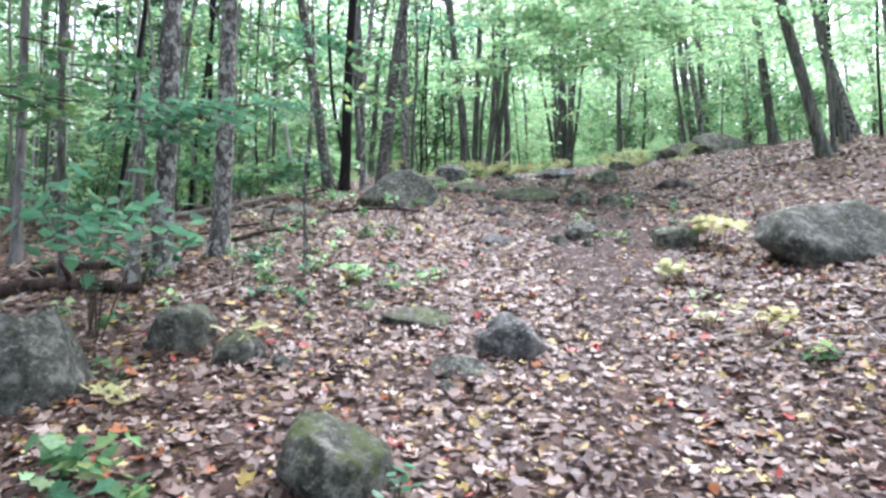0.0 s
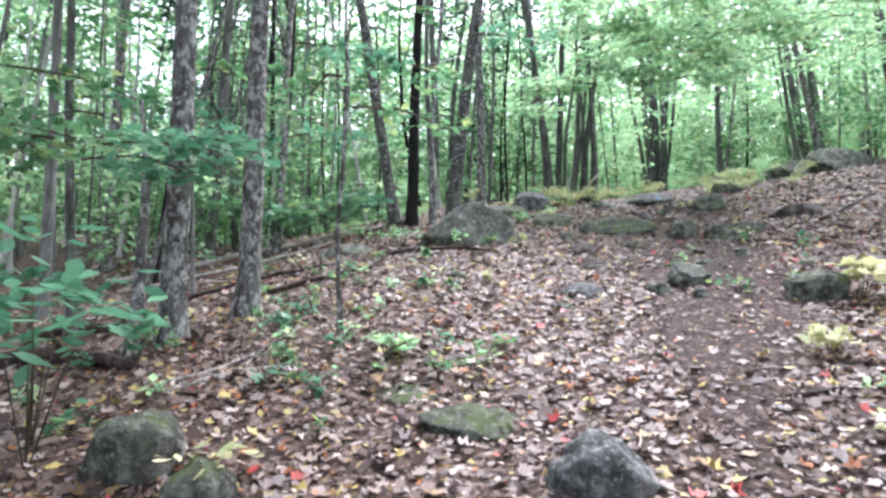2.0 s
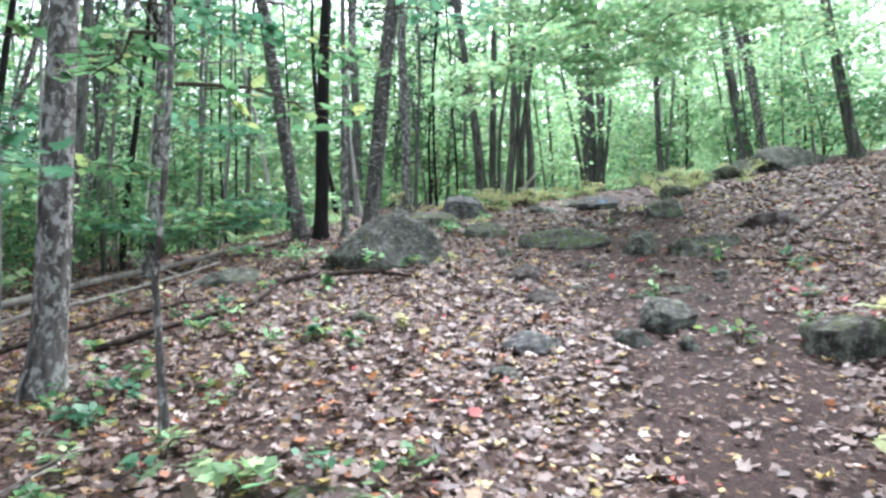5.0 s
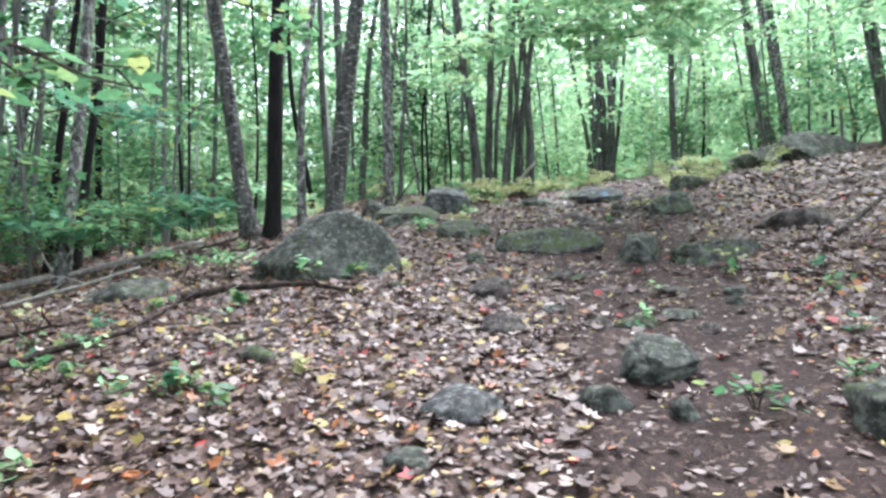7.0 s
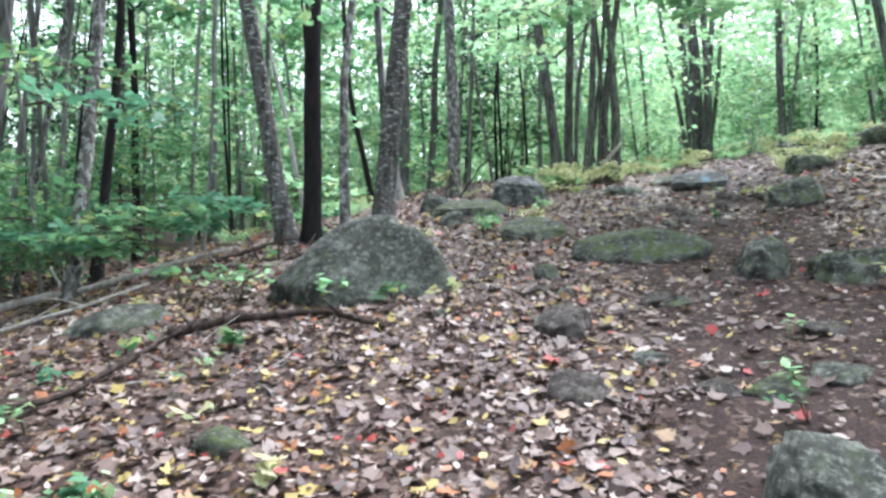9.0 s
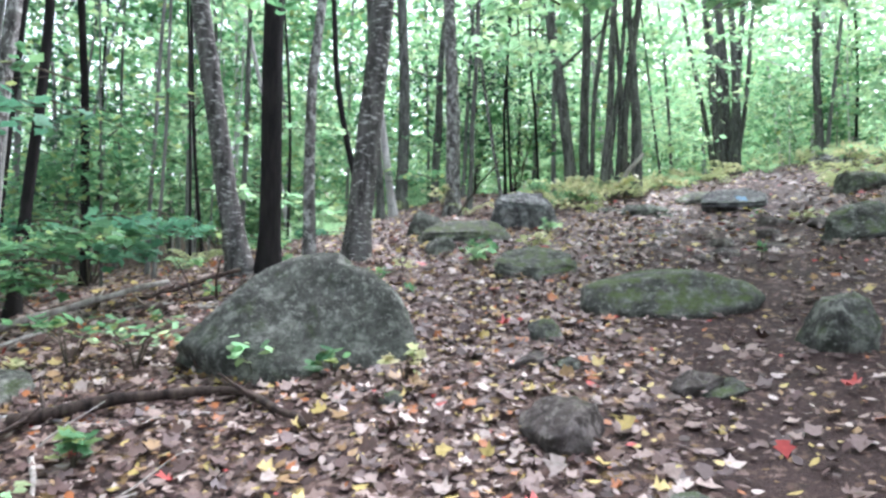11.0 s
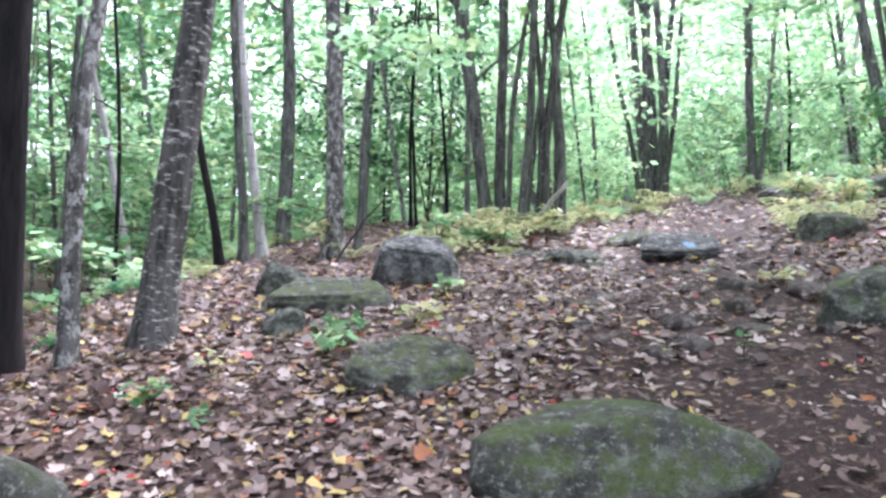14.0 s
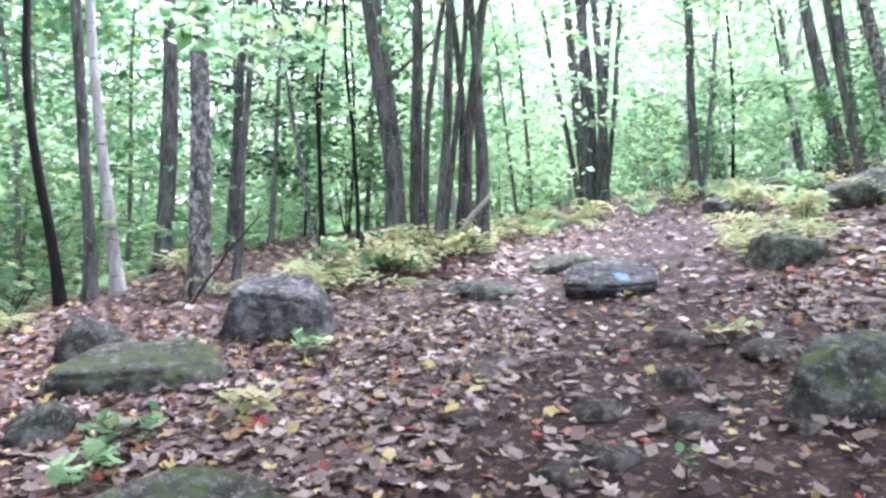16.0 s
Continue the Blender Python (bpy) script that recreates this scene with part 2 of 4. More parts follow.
def merge(parts):
    vs, fs = [], []
    for a, b in parts:
        o = len(vs)
        vs += a
        fs += [tuple(i + o for i in face) for face in b]
    return vs, fs


MAPLE = [(0, 0), (0.30, 0.02), (0.26, 0.20), (0.52, 0.40), (0.30, 0.50), (0.22, 0.62), (0, 1.0), (-0.22, 0.62), (-0.30, 0.50), (-0.52, 0.40), (-0.26, 0.20), (-0.30, 0.02)]
BEECH = [(0, 0), (0.24, 0.28), (0.26, 0.55), (0, 1.0), (-0.26, 0.55), (-0.24, 0.28)]
DIAMOND = [(0, 0), (0.36, 0.45), (0, 1.0), (-0.36, 0.45)]


def leaves(rng, places, sizes, shape, tilt=0.35, curl=0.3, heading=None, base_tilt=0.0):
    """Single curled leaves at the places, one face each: verts and faces as arrays."""
    k, m = len(places), len(shape)
    s = np.array(shape, float)
    s[:, 1] -= 0.5
    size = np.asarray(sizes)[:, None]
    yaw = rng.uniform(0, 2 * np.pi, k) if heading is None else heading
    lx, ly = s[None, :, 0] * size, s[None, :, 1] * size
    lz = (rng.normal(0.5, 0.6, k)[:, None] * curl) * (s[None, :, 0] ** 2 + 0.5 * s[None, :, 1] ** 2) * 2 * size
    a, b = rng.normal(0, tilt, k)[:, None] + base_tilt, rng.normal(0, tilt, k)[:, None]
    ly, lz = ly * np.cos(a) - lz * np.sin(a), ly * np.sin(a) + lz * np.cos(a)
    lx, lz = lx * np.cos(b) + lz * np.sin(b), -lx * np.sin(b) + lz * np.cos(b)
    cy, sy = np.cos(yaw)[:, None], np.sin(yaw)[:, None]
    out = np.stack([lx * cy - ly * sy, lx * sy + ly * cy, lz], axis=2) + np.asarray(places)[:, None, :]
    return out.reshape(-1, 3), np.arange(k * m).reshape(k, m)


def leaf_mesh(name, verts, faces, material):
    me = bpy.data.meshes.new(name)
    k, m = faces.shape
    me.vertices.add(len(verts))
    me.vertices.foreach_set("co", np.ascontiguousarray(verts, dtype=np.float32).ravel())
    me.loops.add(k * m)
    me.loops.foreach_set("vertex_index", faces.astype(np.int32).ravel())
    me.polygons.add(k)
    me.polygons.foreach_set("loop_start", np.arange(0, k * m, m, dtype=np.int32))
    me.update(calc_edges=True)
    me.materials.append(material)
    return me


# ---- the forest floor ----
def axis(fine0, fine1, step, lo, hi):
    inner = list(np.arange(fine0, fine1, step))
    left, right, s = [], [], step
    while (left[-1] if left else fine0) > lo:
        s *= 1.18
        left.append((left[-1] if left else fine0) - s)
    s = step
    while (right[-1] if right else inner[-1]) < hi:
        s *= 1.18
        right.append((right[-1] if right else inner[-1]) + s)
    return left[::-1] + inner + right


xs, ys = axis(-5, 7, 0.12, -260, 260), axis(0, 22, 0.12, -120, 400)
verts = [G(x, y) for y in ys for x in xs]
nx = len(xs)
faces = [(j * nx + i, j * nx + i + 1, (j + 1) * nx + i + 1, (j + 1) * nx + i) for j in range(len(ys) - 1) for i in range(nx - 1)]
ground = mesh_object("ground", verts, faces, FLOOR)
wear = ground.data.attributes.new("wear", "FLOAT", "POINT")
wear.data.foreach_set("value", [worn_at(x, y) if abs(x) < 12 and -2 < y < 30 else 0.0 for y in ys for x in xs])
tagged(ground, "brown leaf-covered forest slope with a bare earth path", "ground", kind="structure")


# ---- trees ----
def limb_path(a, d, length, bend, k, rng):
    pts, q, d = [a.copy()], a.copy(), d.normalized()
    for _ in range(k):
        d = (d + Vector((rng.gauss(0, bend), rng.gauss(0, bend), rng.gauss(0.02, bend)))).normalized()
        q = q + d * (length / k)
        pts.append(q.copy())
    return pts


def stem(base, lean, height, dia, rng, bend=0.012, limbs=4, low=3.0, sides=12):
    """A trunk that leaves the ground along lean, with a root flare and a few limbs."""
    d = lean.normalized()
    path, q, k = [base - d * 0.25], base - d * 0.25, 26
    step = (height + 0.25) / k
    hs = [0.12, 0.12, 0.16, 0.25, 0.4] + [(height - 1.0) / 20] * 20
    for s in hs:
        d = (d + Vector((rng.gauss(0, bend), rng.gauss(0, bend), 0.002))).normalized()
        q = q + d * s
        path.append(q.copy())
    radii, run = [], 0.0
    for i, q in enumerate(path):
        h = (q - base).length if i > 1 else 0.0
        radii.append(dia / 2 * (max(0.12, 1 - 0.8 * h / height) + 0.55 * math.exp(-h / 0.16)))
    parts = [tube(path, radii, sides, 0.16, rng.random() * 50)]
    for _ in range(limbs):
        i = rng.randrange(8, 22)
        if (path[i] - base).length < low:
            continue
        g = rng.uniform(0, 6.28)
        lp = limb_path(path[i], Vector((math.cos(g), math.sin(g), rng.uniform(0.3, 1.0))), rng.uniform(1.2, 2.8), 0.16, 6, rng)
        parts.append(tube(lp, [radii[i] * 0.42 * (1 - 0.14 * j) for j in range(7)], 6))
    return merge(parts)


def crown_mesh(name, seed, layers, low, high, spread, per, size, material, shape=BEECH):
    """Flat, ragged sprays of leaves in tiers."""
    rng = np.random.default_rng(seed)
    places, heads = [], []
    for _ in range(layers):
        h = rng.uniform(low, high)
        reach = spread * (1 - 0.55 * abs((h - low) / (high - low) - 0.35))
        g = rng.uniform(0, 2 * np.pi)
        r0, length, wide = rng.uniform(0.1, 0.35) * reach, rng.uniform(0.4, 0.9) * reach, rng.uniform(0.18, 0.4) * reach
        along, across = r0 + length * rng.beta(1.4, 1.2, per), wide * rng.normal(0, 0.55, per)
        z = h + 0.12 * along - 0.1 * along ** 2 / max(reach, 0.1) + rng.normal(0, 0.09, per)
        places.append(np.stack([along * np.cos(g) - across * np.sin(g), along * np.sin(g) + across * np.cos(g), z], 1))
    pts = np.concatenate(places)
    vs, fs = leaves(rng, pts, rng.uniform(0.7, 1.25, len(pts)) * size, shape, 0.36, 0.35, base_tilt=-0.25)
    return leaf_mesh(name, vs, fs, material)


CROWNS = [crown_mesh("crown", 11 + k, 26, 4.2, 13.5, 3.4, 38, 0.25, (GREEN, GREEN, LIME)[k % 3], DIAMOND) for k in range(5)]
MIDS = [crown_mesh("understorey_leaves", 31 + k, 23, 0.8, 7.0, 2.1, 30, 0.175, (LIME, GREEN, LIME)[k % 3], DIAMOND) for k in range(6)]
SHRUBS = [crown_mesh("shrub_leaves", 51 + k, 20, 0.25, 1.9, 1.15, 34, 0.12, (GREEN, GREEN, LIME)[k % 3], DIAMOND) for k in range(4)]


def tree(x, y, lean, dia, height=13.0, bark=BARK, label="", crown=True, bend=0.02, limbs=4, low=3.5, group="", seed=0, ahead=0.268, name="tree"):
    """A broadleaf tree. lean: how far it goes across the slope for each metre up."""
    rng = random.Random(seed + int(x * 131 + y * 17))
    base = G(x, y)
    root = new(name)
    root.location = base
    d = V(lean, ahead, 1.0)
    vs, fs = stem(Vector((0, 0, 0)), d, height, dia, rng, bend, limbs, low)
    mesh_object("trunk", vs, fs, bark, root)
    # unseen crowns are kept low on the slope to shade the near ground
    if crown and y < 13:
        ob = new("crown", CROWNS[rng.randrange(len(CROWNS))])
        ob.parent = root
        ob.location = (d.x / d.z * 6, d.y / d.z * 6, 0)
        ob.rotation_euler = (0, 0, rng.uniform(0, 6.28))
    return tagged(root, label or "grey-brown trunk of a forest tree in leaf", "tree", group)


# the trees near the path
tree(-3.0, 6.75, 0.0, 0.13, 2.3, BARK_PATCHY, "dead snag with a broken top beside a living trunk", False, limbs=0, name="snag")
tree(-2.85, 7.1, 0.0, 0.21, 13, BARK_PATCHY, "grey trunk with pale lichen patches on leafy ground", low=4.5, bend=0.008)
tree(-2.5, 7.85, 0.02, 0.22, 13, BARK_PATCHY, "grey trunk with pale lichen patches on leafy ground", low=4.5, bend=0.008)
tree(-1.32, 7.0, 0.09, 0.042, 5.5, BARK_PATCHY, "thin crooked grey sapling", False, 0.06, 3, 1.8, name="sapling")
tree(-2.25, 14.2, -0.18, 0.22, 13, BARK_BANDED, "grey trunk with pale bands leaning away from the path")
tree(-2.0, 14.2, -0.02, 0.21, 13, BARK_DARK, "straight nearly black trunk behind the boulder", limbs=2)
tree(-1.64, 14.3, -0.02, 0.115, 12, BARK_PATCHY, "slim grey-brown trunk with a crooked top", bend=0.03)
tree(-1.31, 14.75, 0.05, 0.25, 13, BARK_BANDED, "grey trunk with white lichen flecks")
tree(-1.05, 18.7, -0.03, 0.22, 13, BARK_PATCHY, "upright grey trunk beside a boulder")
tree(-2.15, 19.3, -0.09, 0.13, 13, BARK_PALE, "white-barked birch trunk among slim trees")
tree(-2.25, 18.9, -0.10, 0.13, 12, BARK, "slim dark trunk beside a birch")
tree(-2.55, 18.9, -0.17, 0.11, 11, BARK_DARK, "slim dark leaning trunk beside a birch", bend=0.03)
tree(-2.6, 21.5, -0.07, 0.24, 14, BARK, "grey trunk of a forest tree")
tree(-4.4, 13.7, 0.0, 0.12, 12, BARK_DARK, "slim dark forest trunk")
tree(-7.4, 13.4, -0.05, 0.22, 14, BARK_PATCHY, "pale grey forest trunk")
tree(-4.1, 7.6, -0.05, 0.10, 9, BARK, "slim crooked grey trunk", bend=0.04)
tree(-4.9, 10.5, 0.03, 0.09, 10, BARK_DARK, "slim dark forest trunk")
for x, lean, dia in ((0.72, -0.14, 0.23), (0.9, -0.07, 0.2), (1.04, -0.03, 0.1), (1.2, 0.03, 0.15), (1.32, 0.1, 0.09), (1.5, 0.03, 0.12), (1.66, -0.03, 0.16), (1.74, 0.06, 0.1), (1.86, 0.0, 0.15)):
    tree(x, 21.8 + 0.3 * math.sin(x * 9), lean, dia, 13, BARK, "brown trunk in a tight clump of stems", group="clump of trunks", limbs=3, bend=0.035, low=2.0)
for lean, dia, dx in ((-0.15, 0.15, -0.2), (-0.08, 0.24, -0.1), (-0.03, 0.26, 0.0), (0.02, 0.3, 0.12), (0.05, 0.22, 0.2), (0.09, 0.25, 0.3), (0.17, 0.14, 0.36)):
    tree(4.75 + dx, 29.6 + 0.3 * math.sin(19 * dx), lean, dia, 14, BARK, "trunk in a fan of stems from one root", group="fan of trunks", limbs=2)
tree(9.6, 21.3, -0.2, 0.30, 14, BARK, "brown trunk leaning over the slope")
tree(7.6, 14.6, -0.28, 0.26, 14, BARK, "brown trunk leaning over the slope")
tree(8.0, 22.5, -0.18, 0.20, 13, BARK_PATCHY, "grey trunk leaning over the slope")
tree(7.5, 22.6, -0.16, 0.12, 12, BARK, "slim trunk leaning over the slope")
tree(9.6, 17.5, -0.26, 0.22, 13, BARK, "brown trunk leaning over the slope")
tree(10.3, 15.8, -0.25, 0.26, 13, BARK, "brown trunk leaning over the slope")
tree(9.6, 26.5, -0.16, 0.30, 14, BARK, "brown trunk leaning over the slope")
marked_tree = tree(8.9, 25.8, -0.14, 0.26, 14, BARK, "brown trunk leaning over the slope")

tree(12.2, 19.5, -0.22, 0.28, 14, BARK, "brown trunk leaning over the slope")
tree(12.6, 22.5, -0.22, 0.30, 14, BARK_PATCHY, "grey trunk leaning over the slope")
tree(11.0, 20.5, -0.2, 0.2, 14, BARK_DARK, "slim dark trunk leaning over the slope")
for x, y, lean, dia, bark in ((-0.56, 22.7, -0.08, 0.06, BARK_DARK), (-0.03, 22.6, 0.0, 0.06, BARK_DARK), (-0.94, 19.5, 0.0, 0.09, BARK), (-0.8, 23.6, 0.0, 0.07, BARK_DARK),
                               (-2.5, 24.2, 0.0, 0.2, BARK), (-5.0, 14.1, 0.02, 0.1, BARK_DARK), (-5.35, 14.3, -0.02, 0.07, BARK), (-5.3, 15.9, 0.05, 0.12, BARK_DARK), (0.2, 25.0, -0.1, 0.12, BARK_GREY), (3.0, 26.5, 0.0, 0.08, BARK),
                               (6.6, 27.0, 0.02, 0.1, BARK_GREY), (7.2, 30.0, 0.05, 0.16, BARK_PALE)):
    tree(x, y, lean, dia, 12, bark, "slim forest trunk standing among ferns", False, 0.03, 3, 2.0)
# added, mostly unseen trees that roof the lower path and shade its ground
for x, y in ((-4.6, -2.2), (-3.9, 1.4), (4.4, -1.6), (5.6, 1.8), (6.2, 5.2), (-5.2, 4.4), (0.6, -4.6), (6.6, 9.4), (-5.6, 9.2)):
    tree(x, y, 0.0, 0.14 if y > 4 else 0.24, 14, BARK_GREY, "added tall forest tree whose crown shades the lower path", limbs=6)

# the wood beyond
rng = random.Random(5)
spots = []
STEMS = []
for k in range(8):
    r2 = random.Random(90 + k)
    vs, fs = stem(Vector((0, 0, 0)), Vector((r2.gauss(0, 0.05), r2.gauss(0, 0.05), 1)), 13, (0.20, 0.12, 0.16, 0.10, 0.22, 0.08, 0.13, 0.12)[k], r2, 0.025, 3, 2.5, 5)
    # BARK_GREY puts the haze of the far wood into its trunks
    ob = mesh_object("trunk", vs, fs, (BARK, BARK_GREY, BARK_PATCHY, BARK_GREY, BARK_GREY, BARK_DARK, BARK_PALE, BARK)[k])
    STEMS.append(ob.data)
    bpy.data.objects.remove(ob)


def clear(x, y):
    """Open ground along the path, between the near trees."""
    if y < 23 and -3.2 - 0.05 * abs(y - 10) < x < 4.6 + 0.14 * y:
        return False
    if y >= 23 and abs(x - trail_x(y) - 1) < 1.5 and y < 26:
        return False
    if y < 0 and abs(x) < 2.5:
        return False
    if 22 < y < 31 and abs(x - 1.5 - 0.2 * (y - 12)) < 1.3:
        return False
    if 17 < y < 22 and -3.5 < x < 4:
        return False
    return True


count = 0
while count < 185:
    y = rng.uniform(-9, 62) if count > 130 else rng.uniform(9, 46)
    x = rng.uniform(-12 - 0.65 * max(y, 0), 16 + 0.65 * max(y, 0))
    near = 0.75 if y > 12 else 1.5
    if not clear(x, y) or any((x - a) ** 2 + (y - b) ** 2 < near for a, b in spots):
        continue
    spots.append((x, y))
    root = new("tree")
    root.location = G(x, y)
    root.rotation_euler = (0, 0, rng.uniform(0, 6.28))
    root.scale = (1, 1, rng.uniform(0.9, 1.25))
    kids = [("trunk", STEMS[rng.randrange(8)])]
    # crowns low on the slope are out of view and added for shade
    if (y < 9 and count % 2) or (y > 14 and x < -1 and count % 3):
        kids.append(("crown", CROWNS[rng.randrange(5)]))
    if y > 16 or x < -5.5 or x > 12:
        kids.append(("leaves", MIDS[rng.randrange(6)]))
    for nm, me in kids:
        ob = new(nm, me)
        ob.parent = root
        ob.rotation_euler = (0, 0, rng.uniform(0, 6.28))
    tagged(root, "slender forest tree with green tiers of leaves", "tree", "trees of the wood")
    count += 1


count = 0
while count < 95:
    y = rng.uniform(10, 42)
    x = rng.uniform(-9 - 0.5 * y, 9 + 0.5 * y)
    if not clear(x, y) or (x > 3 and y < 22):
        continue
    root = new("sapling")
    root.location = G(x, y)
    thin = rng.uniform(0.25, 0.55)
    kids = [("trunk", STEMS[rng.randrange(8)], thin)]
    if y > 15 and count % 5 == 0:
        kids.append(("leaves", MIDS[rng.randrange(6)], 0.8))
    for nm, me, wide in kids:
        ob = new(nm, me)
        ob.parent = root
        ob.scale = (wide, wide, 0.7)
        ob.rotation_euler = (rng.gauss(0, 0.06), rng.gauss(0, 0.06), rng.uniform(0, 6.28))
    tagged(root, "thin pole-like sapling in the wood", "sapling", "saplings of the wood")
    count += 1


for k in range(34):
    x, y = rng.uniform(-10, -3.4), rng.uniform(7.5, 21)
    root = new("sapling")
    root.location = G(x, y)
    ob = new("trunk", STEMS[(1, 3, 5, 7, 2, 6)[k % 6]])
    ob.parent = root
    wide = rng.uniform(0.35, 0.9)
    ob.scale = (wide, wide, 0.8)
    ob.rotation_euler = (rng.gauss(0, 0.07), rng.gauss(0, 0.07), rng.uniform(0, 6.28))
    tagged(root, "thin pole-like sapling in the wood", "sapling", "saplings of the wood")


def bush(x, y, scale, k, label="leafy green shrub on the forest floor"):
    root = new("shrub")
    root.location = G(x, y)
    root.rotation_euler = (0, 0, x * 7 + y)
    root.scale = (scale,) * 3
    r2 = random.Random(k)
    parts = []
    for _ in range(5):
        g = r2.uniform(0, 6.28)
        parts.append(tube(limb_path(Vector((0, 0, -0.05)), Vector((0.5 * math.cos(g), 0.5 * math.sin(g), 1)), r2.uniform(1.0, 1.8), 0.12, 6, r2), [0.012 - 0.0015 * j for j in range(7)], 5))
    mesh_object("stem", *merge(parts), STEM, root)
    ob = new("leaves", SHRUBS[k % 4])
    ob.parent = root
    tagged(root, label, "shrub", "shrubs of the wood")


count = 0
while count < 64:
    y = rng.uniform(8, 38)
    x = rng.uniform(-8 - 0.5 * y, 8 + 0.5 * y)
    if not clear(x, y) or (x > 4 and y < 22) or (x < 0 and y < 11):
        continue
    bush(x, y, rng.uniform(0.7, 1.5), count)
    count += 1

# far woods: sprays of leaves all round, beyond the single trees
rng_n = np.random.default_rng(8)
tiers = {True: [], False: []}
for turn in range(3200):
    while True:
        a = rng_n.uniform(-0.8, -0.12) if turn > 2600 else rng_n.normal(0.05, 0.5) if rng_n.random() < 0.86 else rng_n.uniform(0, 2 * np.pi)
        r = rng_n.uniform(14, 58)
        x, y = 2 + r * math.sin(a), 10 + r * math.cos(a)
        if not ((y < 24 and -5 < x < 11) or not clear(x, y)):
            break
    h = rng_n.uniform(2.2, 6 + 0.22 * r) if turn > 2600 else 0.3 + rng_n.beta(0.95, 1.5) * (4.5 + 0.22 * r)
    mid = G(x, y) + Vector((0, 0, h))
    wide = rng_n.uniform(0.5, 1.3)
    for u, w, z in zip(rng_n.normal(0, 0.6, 30), rng_n.normal(0, 0.45, 30), rng_n.normal(0, 0.07, 30)):
        tiers[x < -3.5 and r < 40].append((mid.x + wide * u, mid.y + wide * w, mid.z + z - 0.12 * (u * u + w * w)))
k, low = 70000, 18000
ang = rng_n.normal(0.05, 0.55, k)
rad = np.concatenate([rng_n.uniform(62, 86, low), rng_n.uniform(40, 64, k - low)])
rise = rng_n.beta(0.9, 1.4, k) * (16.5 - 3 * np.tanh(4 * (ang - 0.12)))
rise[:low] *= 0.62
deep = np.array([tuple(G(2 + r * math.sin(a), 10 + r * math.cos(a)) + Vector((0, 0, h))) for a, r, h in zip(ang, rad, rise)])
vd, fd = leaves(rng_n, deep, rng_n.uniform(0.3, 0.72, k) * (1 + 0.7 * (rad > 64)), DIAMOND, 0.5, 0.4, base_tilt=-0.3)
# haze is put into the leaf colour: deeper green near left, paler beyond
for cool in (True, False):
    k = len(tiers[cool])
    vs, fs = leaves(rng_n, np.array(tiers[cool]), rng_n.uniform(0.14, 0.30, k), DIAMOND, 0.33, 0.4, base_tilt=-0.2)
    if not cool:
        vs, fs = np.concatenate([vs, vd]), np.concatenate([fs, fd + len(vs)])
    tagged(new("far_woods", leaf_mesh("far_woods", vs, fs, GREEN if cool else LIME)), "deep green leafy woods down the slope" if cool else "hazy pale green wall of distant leafy woods", "woods", kind="stuff")


# ---- stones ----
def rock(x, y, w, h, material=STONE, depth=0.8, label="grey lichened boulder half sunk in fallen leaves", box=2.6, turn=0.0, seed=0, lopside=0.0, knobs=0.2, sub=4, name="boulder", group=""):
    """A worn stone, w across and h high above the ground."""
    sub = min(sub, 4 if w > 0.25 else 3)
    bm = bmesh.new()
    bmesh.ops.create_icosphere(bm, subdivisions=sub, radius=1.0)
    s = Vector((seed * 3.7 + x, seed * 1.3 + y, 2.0))
    r3 = random.Random(seed * 7 + 1)
    cuts = [(Vector((r3.gauss(0, 1), r3.gauss(0, 1), r3.gauss(0.25, 0.8))).normalized(), r3.uniform(0.62, 0.86)) for _ in range(9)]
    for vt in bm.verts:
        q = vt.co
        k = (abs(q.x) ** box + abs(q.y) ** box + abs(q.z) ** box) ** (-1 / box)
        k *= 1 + knobs * noise.noise(q * 1.3 + s) + 0.45 * knobs * noise.noise(q * 3.1 + s) + 0.3 * knobs * noise.noise(q * 8 + s)
        q *= k
        for nrm, off in cuts:
            over = q.dot(nrm) - off
            if over > 0:
                q -= nrm * (over * 0.96)
        q += q * (0.35 * knobs * noise.noise(q * 4 + s) - 0.3 * knobs * abs(noise.noise(q * 2.6 - s)) + 0.12 * knobs * noise.noise(q * 13 + s))
        q.z *= 1 + lopside * q.x
        vt.co = Vector((q.x * w * 0.58, q.y * w * depth * 0.58, q.z * h * 0.85 + h * 0.01))
    me = bpy.data.meshes.new(name)
    bm.to_mesh(me)
    bm.free()
    me.materials.append(material)
    me.shade_smooth()
    ob = new(name, me)
    ob.matrix_world = Matrix.Translation(V(x, y, gz(x, y) + rough(x, y))) @ SLOPE @ pose(0, 0, 0, 0, 0, turn)
    return tagged(ob, label, "rock", group)


MOSS = "mossy green-grey boulder half sunk in fallen leaves"
SMALL = "small earthy stone set in the forest floor"
rock(-0.41, 2.85, 0.46, 0.36, STONE_MOSSY, 1.1, MOSS, seed=1)
rock(0.5, 4.6, 0.48, 0.29, STONE_BARE, 0.8, "pale grey lichened stone on fallen leaves", 2.3, 20, 2)
rock(-0.18, 5.3, 0.46, 0.16, STONE_MOSSY, 0.9, MOSS, seed=3)
rock(0.13, 4.15, 0.34, 0.1, STONE, 0.8, "flat dark stone among fallen leaves", 3.0, 0, 4)
rock(0.06, 3.86, 0.13, 0.06, STONE, 0.9, SMALL, seed=80)
rock(-0.66, 9.32, 0.23, 0.11, STONE_MOSSY, 0.9, SMALL, 3.0, 0, 81)
rock(-2.45, 11.15, 0.66, 0.22, STONE, 0.7, "low sloping grey rock in the leaves", 2.8, 10, 82, 0.3)
